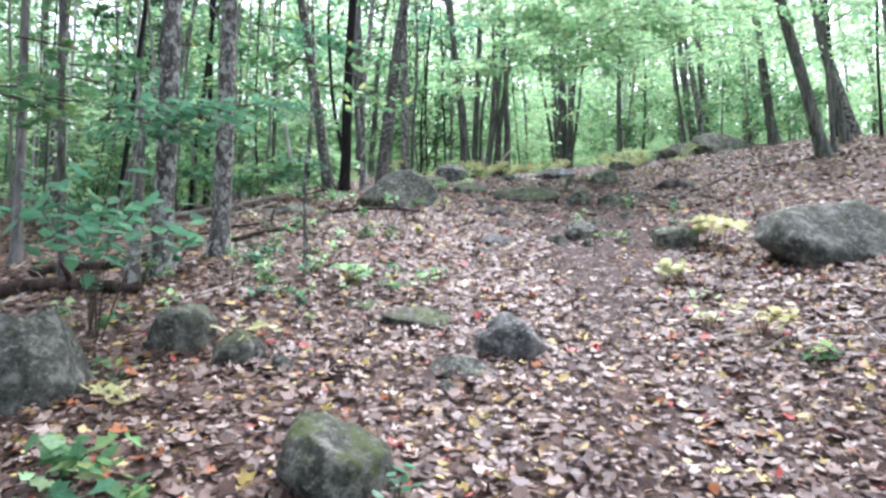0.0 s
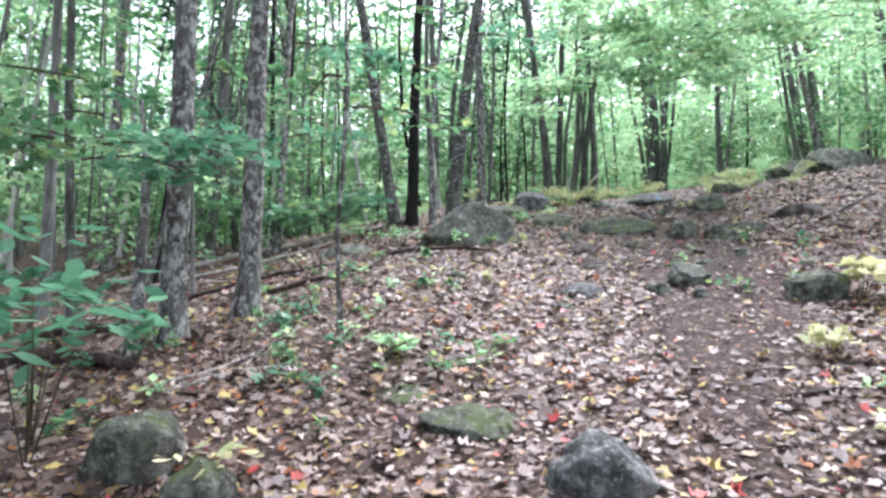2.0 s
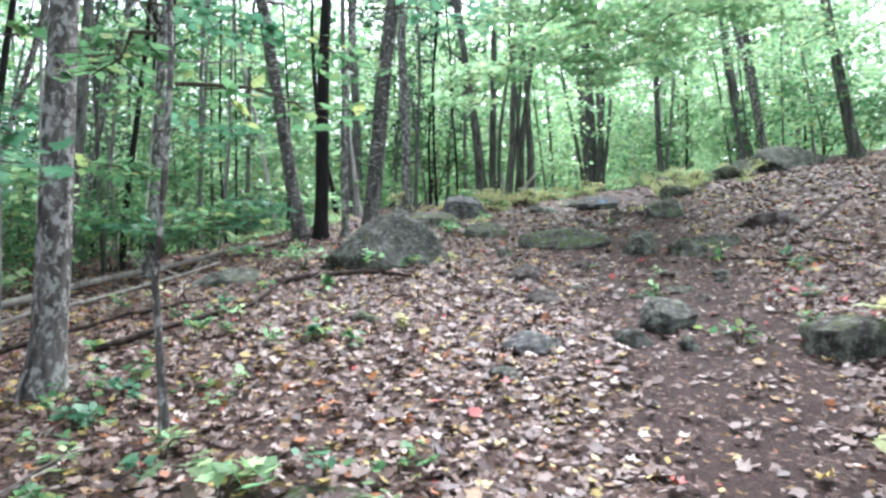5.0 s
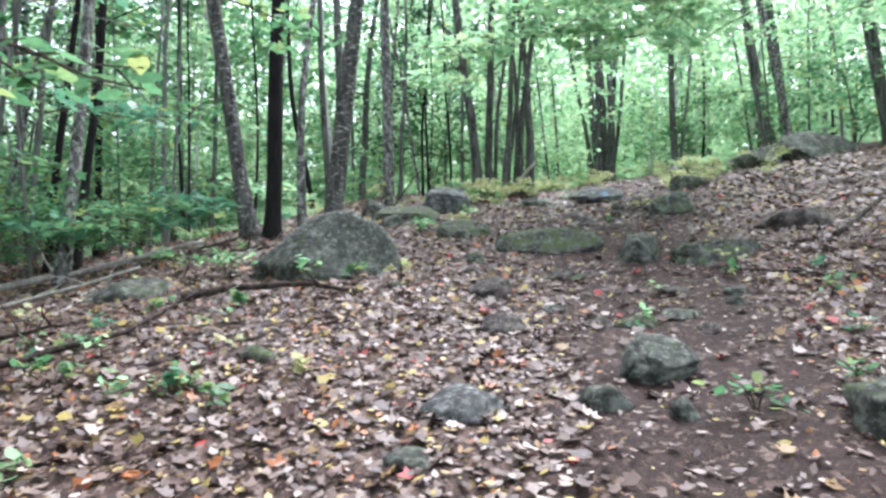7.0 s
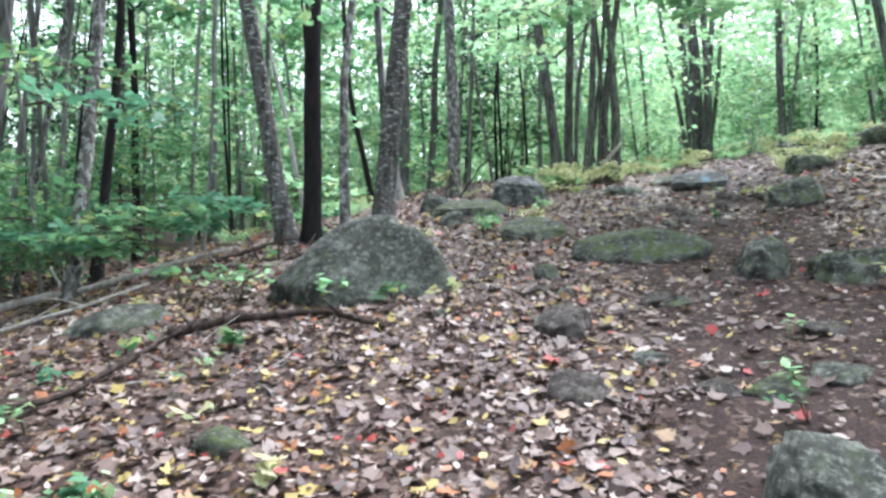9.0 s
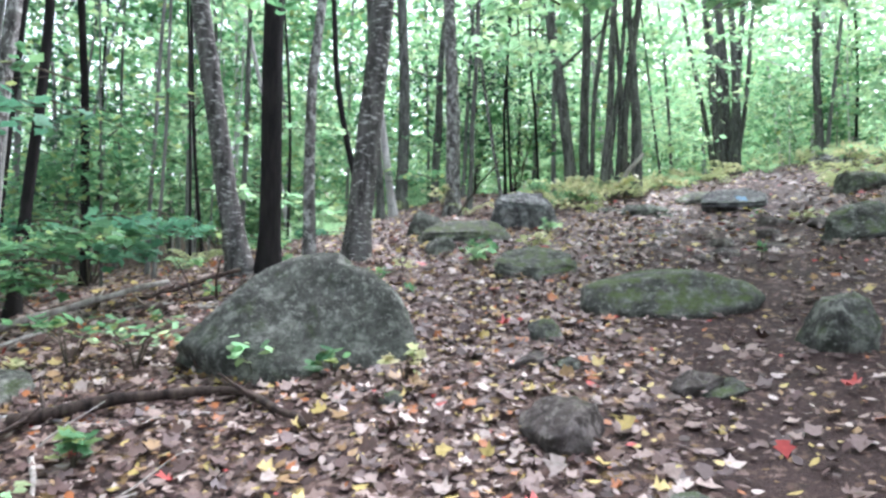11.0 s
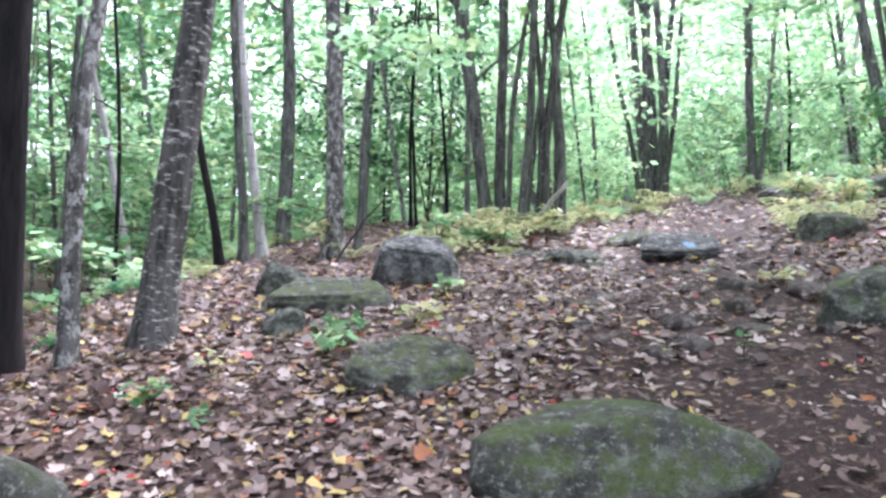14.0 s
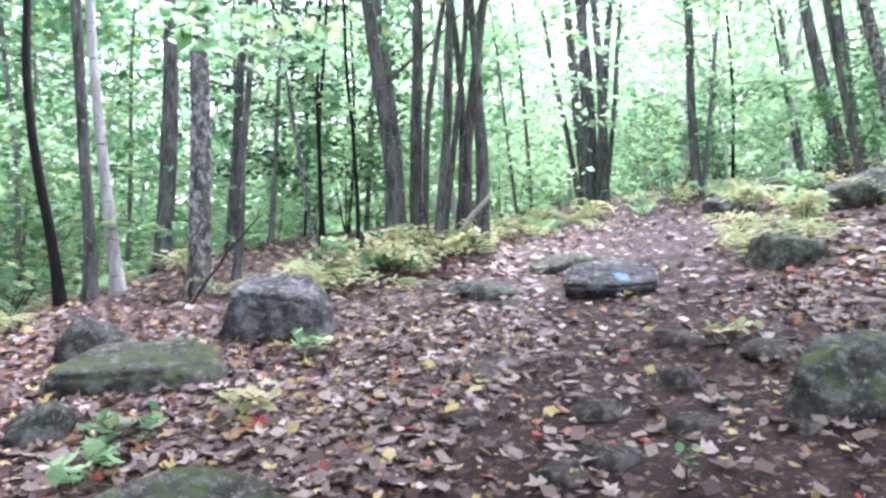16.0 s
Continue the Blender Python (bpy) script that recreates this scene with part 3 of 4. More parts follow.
rock(1.48, 11.6, 0.29, 0.1, STONE_EARTHY, 0.8, SMALL, 2.4, 0, 83)
rock(1.74, 8.42, 0.14, 0.1, STONE, 0.9, SMALL, 3.0, 0, 84)
rock(-1.74, 4.6, 0.44, 0.30, STONE_MOSSY, 0.9, MOSS, 3.2, 10, 5)
rock(-2.25, 3.75, 0.62, 0.52, STONE, 0.9, seed=6)
rock(-1.27, 4.3, 0.30, 0.2, STONE_MOSSY, 0.9, MOSS, seed=7, sub=3)
rock(-0.95, 4.15, 0.14, 0.09, STONE, 0.9, SMALL, seed=8, sub=3)
rock(4.02, 7.2, 1.6, 0.58, STONE, 0.6, "broad pale-topped slab of grey granite", 3.4, 6, 9, 0.2, 0.12)
rock(-0.42, 6.35, 0.42, 0.035, STONE_MOSSY, 0.8, "flat moss-covered stone among leaves", seed=70)
rock(-0.62, 5.7, 0.36, 0.035, STONE_MOSSY, 0.8, "flat moss-covered stone among leaves", seed=71)
rock(2.74, 8.2, 0.5, 0.32, STONE_MOSSY, 0.9, MOSS, seed=10)
rock(1.38, 8.58, 0.25, 0.13, STONE, 0.9, SMALL, seed=12, sub=3)
rock(0.64, 8.5, 0.5, 0.13, STONE_BARE, 0.7, "flat pale lichened stone among leaves", seed=13)
rock(0.42, 7.95, 0.2, 0.09, STONE, 0.9, SMALL, seed=14, sub=3)
rock(-0.93, 11.95, 1.46, 0.64, STONE, 0.6, "large grey lichened boulder at the path's edge", 1.75, 4, 15, 0.8, 0.12, 5)
rock(1.42, 13.1, 1.12, 0.30, STONE_MOSSY, 0.5, "long rounded mossy boulder across the path", 3.2, -6, 19, -0.08, 0.14, 5)
rock(2.3, 12.25, 0.42, 0.3, STONE_MOSSY, 0.9, MOSS, seed=21)
rock(3.35, 15.1, 0.58, 0.36, STONE_MOSSY, 0.9, MOSS, 3.0, 0, 23)
rock(5.5, 22.3, 0.8, 0.36, STONE_BARE, 0.7, "grey angular rock among yellow ferns", 3.4, 0, 24)
rock(6.6, 20.9, 1.2, 0.6, STONE, 0.7, "dark grey rock outcrop above the path", 3.0, 0, 25, 0.2)
rock(4.4, 18.2, 0.6, 0.25, STONE_MOSSY, 0.8, MOSS, seed=26)
rock(8.0, 21.3, 1.8, 0.6, STONE, 0.7, "grey rock outcrop among yellow ferns", 3.0, 10, 27)
rock(0.84, 11.0, 0.36, 0.22, STONE_EARTHY, 1.0, "earth-stained stone with a worn ridge", 2.2, 0, 28)
rock(0.9, 10.0, 0.27, 0.14, STONE_EARTHY, 0.9, SMALL, seed=29, sub=3)
rock(0.68, 12.4, 0.22, 0.13, STONE_MOSSY, 0.9, "small cushion of moss on a stone", seed=30, sub=3)
rock(3.03, 12.1, 0.76, 0.24, STONE_MOSSY, 0.8, MOSS, seed=31)
rock(4.2, 13.1, 0.7, 0.26, STONE_EARTHY, 0.8, "earthy flat rock on the slope", seed=32)
for k, (x, y, w, h) in enumerate(((2.21, 15.24, 0.26, 0.12), (2.74, 15.6, 0.25, 0.13), (2.16, 14.72, 0.23, 0.12), (1.75, 16.1, 0.32, 0.1), (2.52, 16.25, 0.17, 0.12), (2.9, 16.2, 0.3, 0.16),
                                  (2.62, 15.05, 0.26, 0.09), (1.95, 14.6, 0.22, 0.09), (3.03, 14.85, 0.16, 0.07), (1.55, 15.2, 0.19, 0.09), (3.3, 15.85, 0.34, 0.1))):
    rock(x, y, w, h * 0.75, STONE_EARTHY, 0.8, SMALL, seed=40 + k, sub=3, name="stone", group="stones in the path")
rock(-0.56, 15.1, 0.3, 0.2, STONE, 0.9, SMALL, seed=60, sub=3)
rock(1.75, 18.3, 0.75, 0.15, STONE, 0.5, "low grey stones edging the path", seed=61)
rock(2.7, 19.5, 0.75, 0.15, STONE_MOSSY, 0.6, MOSS, seed=62)

for k, (x, y, w) in enumerate(((2.30, 10.84, 0.26), (2.19, 10.20, 0.34), (1.87, 10.06, 0.36), (2.25, 9.77, 0.20), (2.72, 10.65, 0.20), (2.63, 10.37, 0.16), (1.58, 10.03, 0.22), (1.31, 10.44, 0.20), (1.55, 11.56, 0.30), (0.64, 11.92, 0.28), (0.84, 11.87, 0.20), (-0.02, 11.32, 0.16), (1.66, 15.91, 0.40), (1.27, 18.96, 0.30), (1.95, 17.86, 0.22))):
    rock(x, y, w, 0.06, (STONE_EARTHY, STONE, STONE_MOSSY)[k % 3], 0.75, "low worn stone bedded in the path", 2.8, 25 * k, 120 + k, name="stone", group="stones in the path")


def split_stone(x, y, points, material, label, turn=0.0, seed=0):
    """A broken stone with flat faces and worn edges, hulled from its corners."""
    bm = bmesh.new()
    for q in points:
        bm.verts.new(q)
    bmesh.ops.convex_hull(bm, input=bm.verts)
    bmesh.ops.dissolve_limit(bm, angle_limit=0.12, verts=bm.verts, edges=bm.edges)
    bmesh.ops.bevel(bm, geom=list(bm.edges), offset=0.035, segments=2, affect="EDGES")
    bmesh.ops.triangulate(bm, faces=bm.faces)
    for _ in range(3):
        bmesh.ops.subdivide_edges(bm, edges=[e for e in bm.edges if e.calc_length() > 0.05], cuts=1)
        bmesh.ops.triangulate(bm, faces=bm.faces)
    for vt in bm.verts:
        q = vt.co + Vector((seed, 0, 0))
        vt.co += vt.co.normalized() * (0.018 * noise.noise(q * 7) + 0.01 * noise.noise(q * 19))
    bmesh.ops.recalc_face_normals(bm, faces=bm.faces)
    me = bpy.data.meshes.new("boulder")
    bm.to_mesh(me)
    bm.free()
    me.materials.append(material)
    me.shade_smooth()
    ob = new("boulder", me)
    ob.matrix_world = Matrix.Translation(V(x, y, gz(x, y) + rough(x, y))) @ SLOPE @ pose(0, 0, 0, 0, 0, turn)
    return tagged(ob, label, "rock")


split_stone(1.75, 9.0, [(-0.17, 0.2, 0.21), (0.12, 0.22, 0.19), (0.26, -0.02, 0.1), (0.07, -0.16, 0.08), (-0.14, -0.1, 0.13), (-0.26, -0.13, -0.06), (-0.03, -0.13, -0.06), (0.13, 0.02, -0.06), (0.16, 0.2, -0.06), (-0.2, 0.2, -0.06)],
            STONE, "angular grey stone with a flat tilted top", -8, 3)

split_stone(0.15, 17.1, [(-0.36, 0.1, 0.36), (-0.1, 0.25, 0.44), (0.25, 0.2, 0.4), (0.4, 0.0, 0.22), (0.3, -0.2, 0.28), (-0.28, -0.2, 0.34), (-0.44, -0.22, -0.08), (0.42, -0.2, -0.08), (0.42, 0.25, -0.08), (-0.42, 0.25, -0.08)],
            STONE_BARE, "blocky grey boulder at the edge of the path", 0, 5)
split_stone(-0.42, 15.95, [(-0.52, -0.05, 0.12), (-0.3, 0.2, 0.22), (0.35, 0.22, 0.22), (0.52, 0.0, 0.12), (0.2, -0.2, 0.14), (-0.42, -0.22, 0.14), (-0.54, -0.24, -0.08), (0.52, -0.22, -0.08), (0.52, 0.25, -0.08), (-0.52, 0.25, -0.08)],
            STONE_MOSSY, "low mossy slab of rock", 10, 7)
split_stone(-0.98, 16.5, [(-0.1, 0.05, 0.34), (0.18, 0.1, 0.2), (0.3, 0.0, 0.08), (-0.2, -0.12, 0.14), (-0.28, -0.16, -0.08), (0.3, -0.15, -0.08), (0.3, 0.2, -0.08), (-0.25, 0.2, -0.08)],
            STONE, "grey pointed rock beside a mossy slab", 10, 8)
split_stone(0.5, 14.15, [(-0.32, 0.1, 0.17), (0.0, 0.28, 0.21), (0.36, 0.2, 0.13), (0.36, 0.0, 0.07), (-0.05, -0.27, 0.08), (-0.35, -0.16, 0.12), (-0.38, -0.2, -0.08), (0.0, -0.3, -0.08), (0.38, 0.0, -0.08), (0.36, 0.26, -0.08), (-0.34, 0.2, -0.08)],
            STONE_MOSSY, "flat moss-topped stone with a pale edge", 8, 11)

# the flat stone with the trail's blue paint mark
blaze_rock = split_stone(2.82, 18.0, [(-0.47, -0.1, 0.09), (-0.3, 0.2, 0.24), (0.25, 0.26, 0.27), (0.45, 0.05, 0.2), (0.4, -0.2, 0.12), (-0.05, -0.28, 0.10), (-0.36, 0.0, -0.06), (0.33, -0.06, -0.06), (0.35, 0.2, -0.06), (-0.3, 0.18, -0.06)],
                         STONE_BARE, "flat dark stone slab with a blue painted trail mark", 4, 9)
BLUE_PAINT, n, p = shader("worn_blue_paint")
n.links.new(ramp(n, tex(n, 40, 5), [(0.4, (0.10, 0.12, 0.14)), (0.55, (0.10, 0.28, 0.46))]), p.inputs["Base Color"])
p.inputs["Roughness"].default_value = 0.6
skin = BVHTree.FromPolygons([q.co for q in blaze_rock.data.vertices], [tuple(f.vertices) for f in blaze_rock.data.polygons])
vs, fs = [], []
for j in range(6):
    for i in range(9):
        a = 0.06 * (i / 4 - 1) + 0.012 * math.sin(j * 2.3)
        hit = skin.ray_cast(Vector((a + 0.08, -0.17 + 0.13 * j / 5 + 0.01 * math.sin(i * 1.9), 2.0)), Vector((0, 0, -1)))
        vs.append(hit[0] + hit[1] * 0.004)
fs = [(j * 9 + i, j * 9 + i + 1, j * 9 + i + 10, j * 9 + i + 9) for j in range(5) for i in range(8)]
tagged(mesh_object("paint_mark", vs, fs, BLUE_PAINT, blaze_rock), "worn pale blue paint")


# ---- fallen wood ----
def branch(points, dia, material, label, seed, twigs=2, name="fallen_branch", lift=0.6):
    r2 = random.Random(seed)
    line = []
    for (x0, y0), (x1, y1) in zip(points, points[1:]):
        line += [(x0 + (x1 - x0) * k / 6, y0 + (y1 - y0) * k / 6) for k in range(6)]
    line.append(points[-1])
    path = [G(x + r2.gauss(0, 0.012), y + r2.gauss(0, 0.012), dia * lift * 0.5 + abs(r2.gauss(0, 0.006))) for x, y in line]
    parts = [tube(path, [dia / 2 * (1 - 0.6 * k / len(path)) for k in range(len(path))], 9, 0.25, seed)]
    for _ in range(twigs):
        k = r2.randrange(2, len(path) - 1)
        g = r2.uniform(0, 6.28)
        parts.append(tube(limb_path(path[k], Vector((math.cos(g), math.sin(g), 0.5)), r2.uniform(0.2, 0.5), 0.15, 4, r2), [dia * 0.2 * (1 - 0.18 * j) for j in range(5)], 6))
    origin = path[0].copy()
    vs, fs = merge(parts)
    ob = mesh_object(name, [a - origin for a in vs], fs, material)
    ob.location = origin
    return tagged(ob, label, "branch")


branch([(-1.8, 10.8), (-1.33, 11.15), (-0.86, 11.3), (-0.3, 10.9)], 0.075, WOOD, "dark rotting branch on the leaves before the boulder", 1, 3, lift=1.1)
branch([(-4.9, 6.9), (-3.7, 6.8), (-2.75, 6.35)], 0.2, WOOD, "dark rotting log beside a trunk", 2, 1, "log")
branch([(-5.9, 11.0), (-4.55, 12.3), (-3.75, 13.0), (-2.7, 13.7)], 0.11, WOOD_PALE, "long pale fallen branch", 3, 4, lift=1.6)
branch([(-5.2, 10.2), (-3.9, 11.0), (-2.9, 12.4)], 0.06, WOOD_PALE, "long pale fallen branch", 33, 4, lift=2.0)
branch([(-4.6, 7.9), (-3.6, 7.5), (-3.2, 7.9)], 0.12, WOOD, "dark rotting log on the leaves", 34, 4, "log", lift=1.2)
branch([(-3.6, 9.0), (-2.9, 9.9), (-2.3, 10.0)], 0.05, WOOD, "brown fallen branch on the leaves", 35, 4, lift=2.0)
branch([(-2.6, 8.7), (-2.11, 9.25), (-1.75, 9.8), (-1.71, 10.9)], 0.06, WOOD, "thin brown fallen branch", 4, 3, lift=1.5)
branch([(1.72, 4.8), (2.19, 4.89), (2.6, 4.75), (3.1, 4.55)], 0.04, WOOD_PALE, "pale fallen branch among leaves", 5, 2)
branch([(2.2, 4.6), (2.7, 5.0), (3.4, 5.15)], 0.03, WOOD_PALE, "thin pale fallen branch among leaves", 6, 1)
branch([(-4.2, 7.3), (-3.0, 9.2), (-2.2, 10.6)], 0.05, WOOD, "brown fallen branch on the leaves", 7, 3)
branch([(1.6, 5.7), (2.6, 6.1)], 0.03, WOOD, "thin dark stick on the leaves", 8, 1)
branch([(4.2, 12.2), (5.6, 14.0), (8.0, 14.6)], 0.06, WOOD, "dark fallen branch on the slope", 9, 2)
branch([(-2.6, 12.9), (-1.7, 13.4), (-1.2, 13.3)], 0.06, WOOD, "brown branch behind the boulder", 10, 2)


# ---- small plants ----
def plant(x, y, reach, count, size, material, shape, label, seed, tall=0.3, name="seedling", up=0.0, group="seedlings"):
    """A low plant: a few thin stems, each with a spray of leaves."""
    rn = np.random.default_rng(seed)
    r2 = random.Random(seed)
    root = new(name)
    root.location = G(x, y, up)
    parts, pts = [], []
    stalks = max(2, min(6, count // 5)) if tall < 0.5 else 4
    for _ in range(stalks):
        g = r2.uniform(0, 6.28)
        tip = Vector((reach * r2.uniform(0.2, 0.9) * math.cos(g), reach * r2.uniform(0.2, 0.9) * math.sin(g), tall * r2.uniform(0.7, 1.1)))
        mid = Vector((tip.x * 0.35, tip.y * 0.35, tip.z * 0.7))
        parts.append(tube([Vector((0, 0, -0.03)), mid, tip], [0.005, 0.004, 0.0025], 5))
        for _ in range(count // stalks):
            pts.append((tip.x + rn.normal(0, reach * 0.27), tip.y + rn.normal(0, reach * 0.27), tip.z + rn.normal(0, 0.03 if tall < 0.5 else 0.11)))
    mesh_object("stem", *merge(parts), STEM, root)
    vs, fs = leaves(rn, np.array(pts), rn.uniform(0.7, 1.2, len(pts)) * size, shape, 0.3, 0.3, base_tilt=-0.25)
    ob = new("leaves", leaf_mesh("leaves", vs, fs, material))
    ob.parent = root
    return tagged(root, label, "plant", group)


def fern(x, y, reach, fronds, material, seed, label="pale yellow-green fern in a drift"):
    rn = random.Random(seed)
    vs, fs = [Vector((0, 0, -0.02))], []
    for _ in range(fronds):
        g, length = rn.uniform(0, 6.28), reach * rn.uniform(0.7, 1.1)
        out = Vector((math.cos(g), math.sin(g), 0))
        side = Vector((-out.y, out.x, 0))
        last = 0
        for k in range(1, 10):
            u = k / 9
            q = out * (length * u) + Vector((0, 0, length * (1.65 * u - 1.15 * u * u)))
            wide = 0.32 * length * math.sin(math.pi * min(1, 0.18 + 0.82 * u)) + 0.01
            o = len(vs)
            vs += [q, q + side * 0.004]
            fs.append((last, o, o + 1))
            for sgn in (-1, 1):
                e = len(vs)
                tip = q + side * (sgn * wide) + out * (0.25 * wide) - Vector((0, 0, 0.2 * wide))
                vs += [q + out * (length * 0.075) + side * (sgn * wide * 0.5), tip, q - out * (length * 0.02) + side * (sgn * wide * 0.5)]
                fs.append((o, e, e + 1, e + 2))
            last = o
    ob = mesh_object("fern", vs, fs, material, None, False)
    ob.location = G(x, y)
    return tagged(ob, label, "fern", "ferns by the path")


plant(-0.85, 6.35, 0.22, 30, 0.13, LIME, MAPLE, "bright lime-green seedling among leaves", 1, 0.16)
plant(-2.3, 4.6, 0.6, 110, 0.17, BLUE, BEECH, "broad-leaved green sapling over the leaf litter", 2, 1.0, "sapling")
plant(-2.5, 4.9, 0.4, 50, 0.15, BLUE, BEECH, "broad-leaved green sapling over the leaf litter", 3, 0.85, "sapling")
plant(2.95, 7.9, 0.34, 60, 0.13, YELLOW, MAPLE, "yellow autumn seedling beside a stone", 4, 0.3)
plant(2.15, 6.5, 0.2, 25, 0.11, YELLOW, MAPLE, "yellow autumn seedling on the leaves", 5, 0.14)
plant(2.25, 4.85, 0.24, 35, 0.12, YELLOW, BEECH, "pale yellow drooping leaves over a branch", 6, 0.18)
plant(2.4, 4.3, 0.15, 15, 0.1, GREEN, MAPLE, "small green seedling on the leaves", 7, 0.1)
plant(-1.25, 4.35, 0.2, 20, 0.09, YELLOW, BEECH, "small yellow seedling on a stone", 8, 0.22)
plant(-0.85, 11.5, 0.14, 26, 0.11, LIME, BEECH, "bright green seedling at the boulder's foot", 9, 0.2)
plant(-0.42, 11.6, 0.15, 18, 0.11, GREEN, BEECH, "green seedling at the boulder's foot", 10, 0.12)
plant(-2.2, 11.75, 0.35, 55, 0.12, GREEN, BEECH, "broad-leaved green seedlings on the leaves", 11, 0.3)
plant(-1.7, 11.7, 0.28, 40, 0.09, LIME, BEECH, "pale green seedlings on the leaves", 12, 0.22)
plant(-0.1, 14.6, 0.2, 26, 0.1, LIME, MAPLE, "green seedling on leaves", 13, 0.14)
plant(0.5, 16.3, 0.2, 26, 0.1, LIME, MAPLE, "green seedling on leaves", 14, 0.14)
plant(0.35, 15.4, 0.22, 30, 0.09, YELLOW, MAPLE, "yellow seedling on leaves", 15, 0.12)
plant(-0.1, 15.0, 0.2, 26, 0.1, GREEN, MAPLE, "green seedling before a mossy slab", 16, 0.12)
plant(2.1, 8.5, 0.2, 22, 0.1, GREEN, BEECH, "green seedling beside the path", 17, 0.12)
r2 = random.Random(77)
for k in range(60):
    y = r2.uniform(2.2, 17.5)
    x = r2.uniform(-3.6, 0.0) if k % 4 else r2.uniform(1.8, 3.6)
    plant(x, y, r2.uniform(0.06, 0.18), r2.choice((10, 15, 20)), r2.uniform(0.06, 0.1), (GREEN, LIME, BLUE, GREEN, YELLOW)[k % 5], (BEECH, MAPLE)[k % 2], "small green seedling among fallen leaves", 100 + k, r2.uniform(0.04, 0.13))
for k in range(120):
    y = 18.4 + 7.0 * r2.random()
    if k % 5 < 3:
        x = 0.3 + 0.52 * (y - 19.3) + r2.gauss(0, 0.45)
    else:
        x = trail_x(y) + 0.9 + abs(r2.gauss(0, 1.1)) if y < 22.5 else r2.uniform(3, 9)
    if k % 2:
        fern(x, y, r2.uniform(0.25, 0.6), r2.choice((4, 5, 6)), (YELLOW, YELLOW, LIME, YELLOW)[k // 2 % 4], 300 + k)
    else:
        plant(x, y, r2.uniform(0.2, 0.38), 42, r2.uniform(0.09, 0.15), (YELLOW, YELLOW, YELLOW, LIME)[k // 2 % 4], BEECH, "pale yellow low plant in a drift of ferns", 2400 + k, r2.uniform(0.14, 0.42), "undergrowth_plant", group="yellowing undergrowth")
for k in range(30):
    y = r2.uniform(15.5, 22)
    fern(-2.2 - abs(r2.gauss(0, 1.6)), y, r2.uniform(0.25, 0.4), 7, LIME if k % 3 else YELLOW, 500 + k, "green fern under the trees")


def spray(x, y, z, turn, length, seed, material, size=0.13, count=70, label="horizontal spray of green leaves on a low branch", drop=0.0):
    """A flat leafy bough that hangs at z above the slope."""
    rn = np.random.default_rng(seed)
    r2 = random.Random(seed)
    root = new("bough")
    root.location = V(x, y, z)
    root.rotation_euler = (0, drop, turn)
    parts, pts = [tube([Vector((length * k / 5, 0.04 * math.sin(k * 1.7), 0.05 * math.sin(k))) for k in range(6)], [0.012 - 0.0018 * k for k in range(6)], 6)], []
    for k in range(8):
        u = length * (0.15 + 0.85 * k / 8)
        sgn = 1 if k % 2 else -1
        reach = length * 0.38 * (1 - 0.5 * k / 8)
        tip = Vector((u + reach * 0.7, sgn * reach, -0.05))
        parts.append(tube([Vector((u, 0, 0)), tip], [0.005, 0.002], 4))
        for _ in range(count // 8):
            f = r2.uniform(0.15, 1.1)
            pts.append((u + (tip.x - u) * f + rn.normal(0, 0.05), tip.y * f + rn.normal(0, 0.05), -0.05 * f + rn.normal(0, 0.035)))
    mesh_object("twig", *merge(parts), STEM, root)
    vs, fs = leaves(rn, np.array(pts), rn.uniform(0.7, 1.2, len(pts)) * size, DIAMOND if count > 100 else BEECH if size < 0.12 else MAPLE, 0.3, 0.3, base_tilt=-0.2)
    ob = new("leaves", leaf_mesh("leaves", vs, fs, material))
    ob.parent = root
    return tagged(root, label, "bough", "low boughs")


for k in range(45):
    x, y = r2.gauss(-1.7, 0.6), r2.uniform(5.0, 9.5)
    plant(x, y, r2.uniform(0.06, 0.16), r2.choice((10, 15)), r2.uniform(0.06, 0.1), (GREEN, BLUE, GREEN, LIME)[k % 4], BEECH, "small green seedling among fallen leaves", 1200 + k, r2.uniform(0.05, 0.14))
for k in range(70):
    x, y = (r2.uniform(-5, -1.2), r2.uniform(5, 14)) if k % 3 else (r2.uniform(3.3, 6.5), r2.uniform(4, 15))
    g, length = r2.uniform(0, 6.28), r2.uniform(0.4, 1.4)
    branch([(x, y), (x + 0.5 * length * math.cos(g), y + 0.5 * length * math.sin(g)), (x + length * math.cos(g + 0.2), y + length * math.sin(g + 0.2))], r2.uniform(0.014, 0.04),
           (WOOD, WOOD_PALE, WOOD)[k % 3], "thin fallen stick on the leaf litter", 1300 + k, 1)["group"] = "fallen sticks"
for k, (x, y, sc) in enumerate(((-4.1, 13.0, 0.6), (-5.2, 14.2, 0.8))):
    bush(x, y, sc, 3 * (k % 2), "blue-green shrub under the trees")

# dark young firs among the broadleaf trees
FIR = crown_mesh("fir_boughs", 71, 44, 0.8, 8.5, 1.7, 60, 0.13, NEEDLE, DIAMOND)
for x, y in ((-1.9, 24.6), (-0.4, 26.4), (-7.5, 17.0)):
    root = new("fir_tree")
    root.location = G(x, y)
    for nm, me in (("trunk", STEMS[3]), ("boughs", FIR)):
        ob = new(nm, me)
        ob.parent = root
    tagged(root, "dark green young fir in the wood", "tree", "firs of the wood")

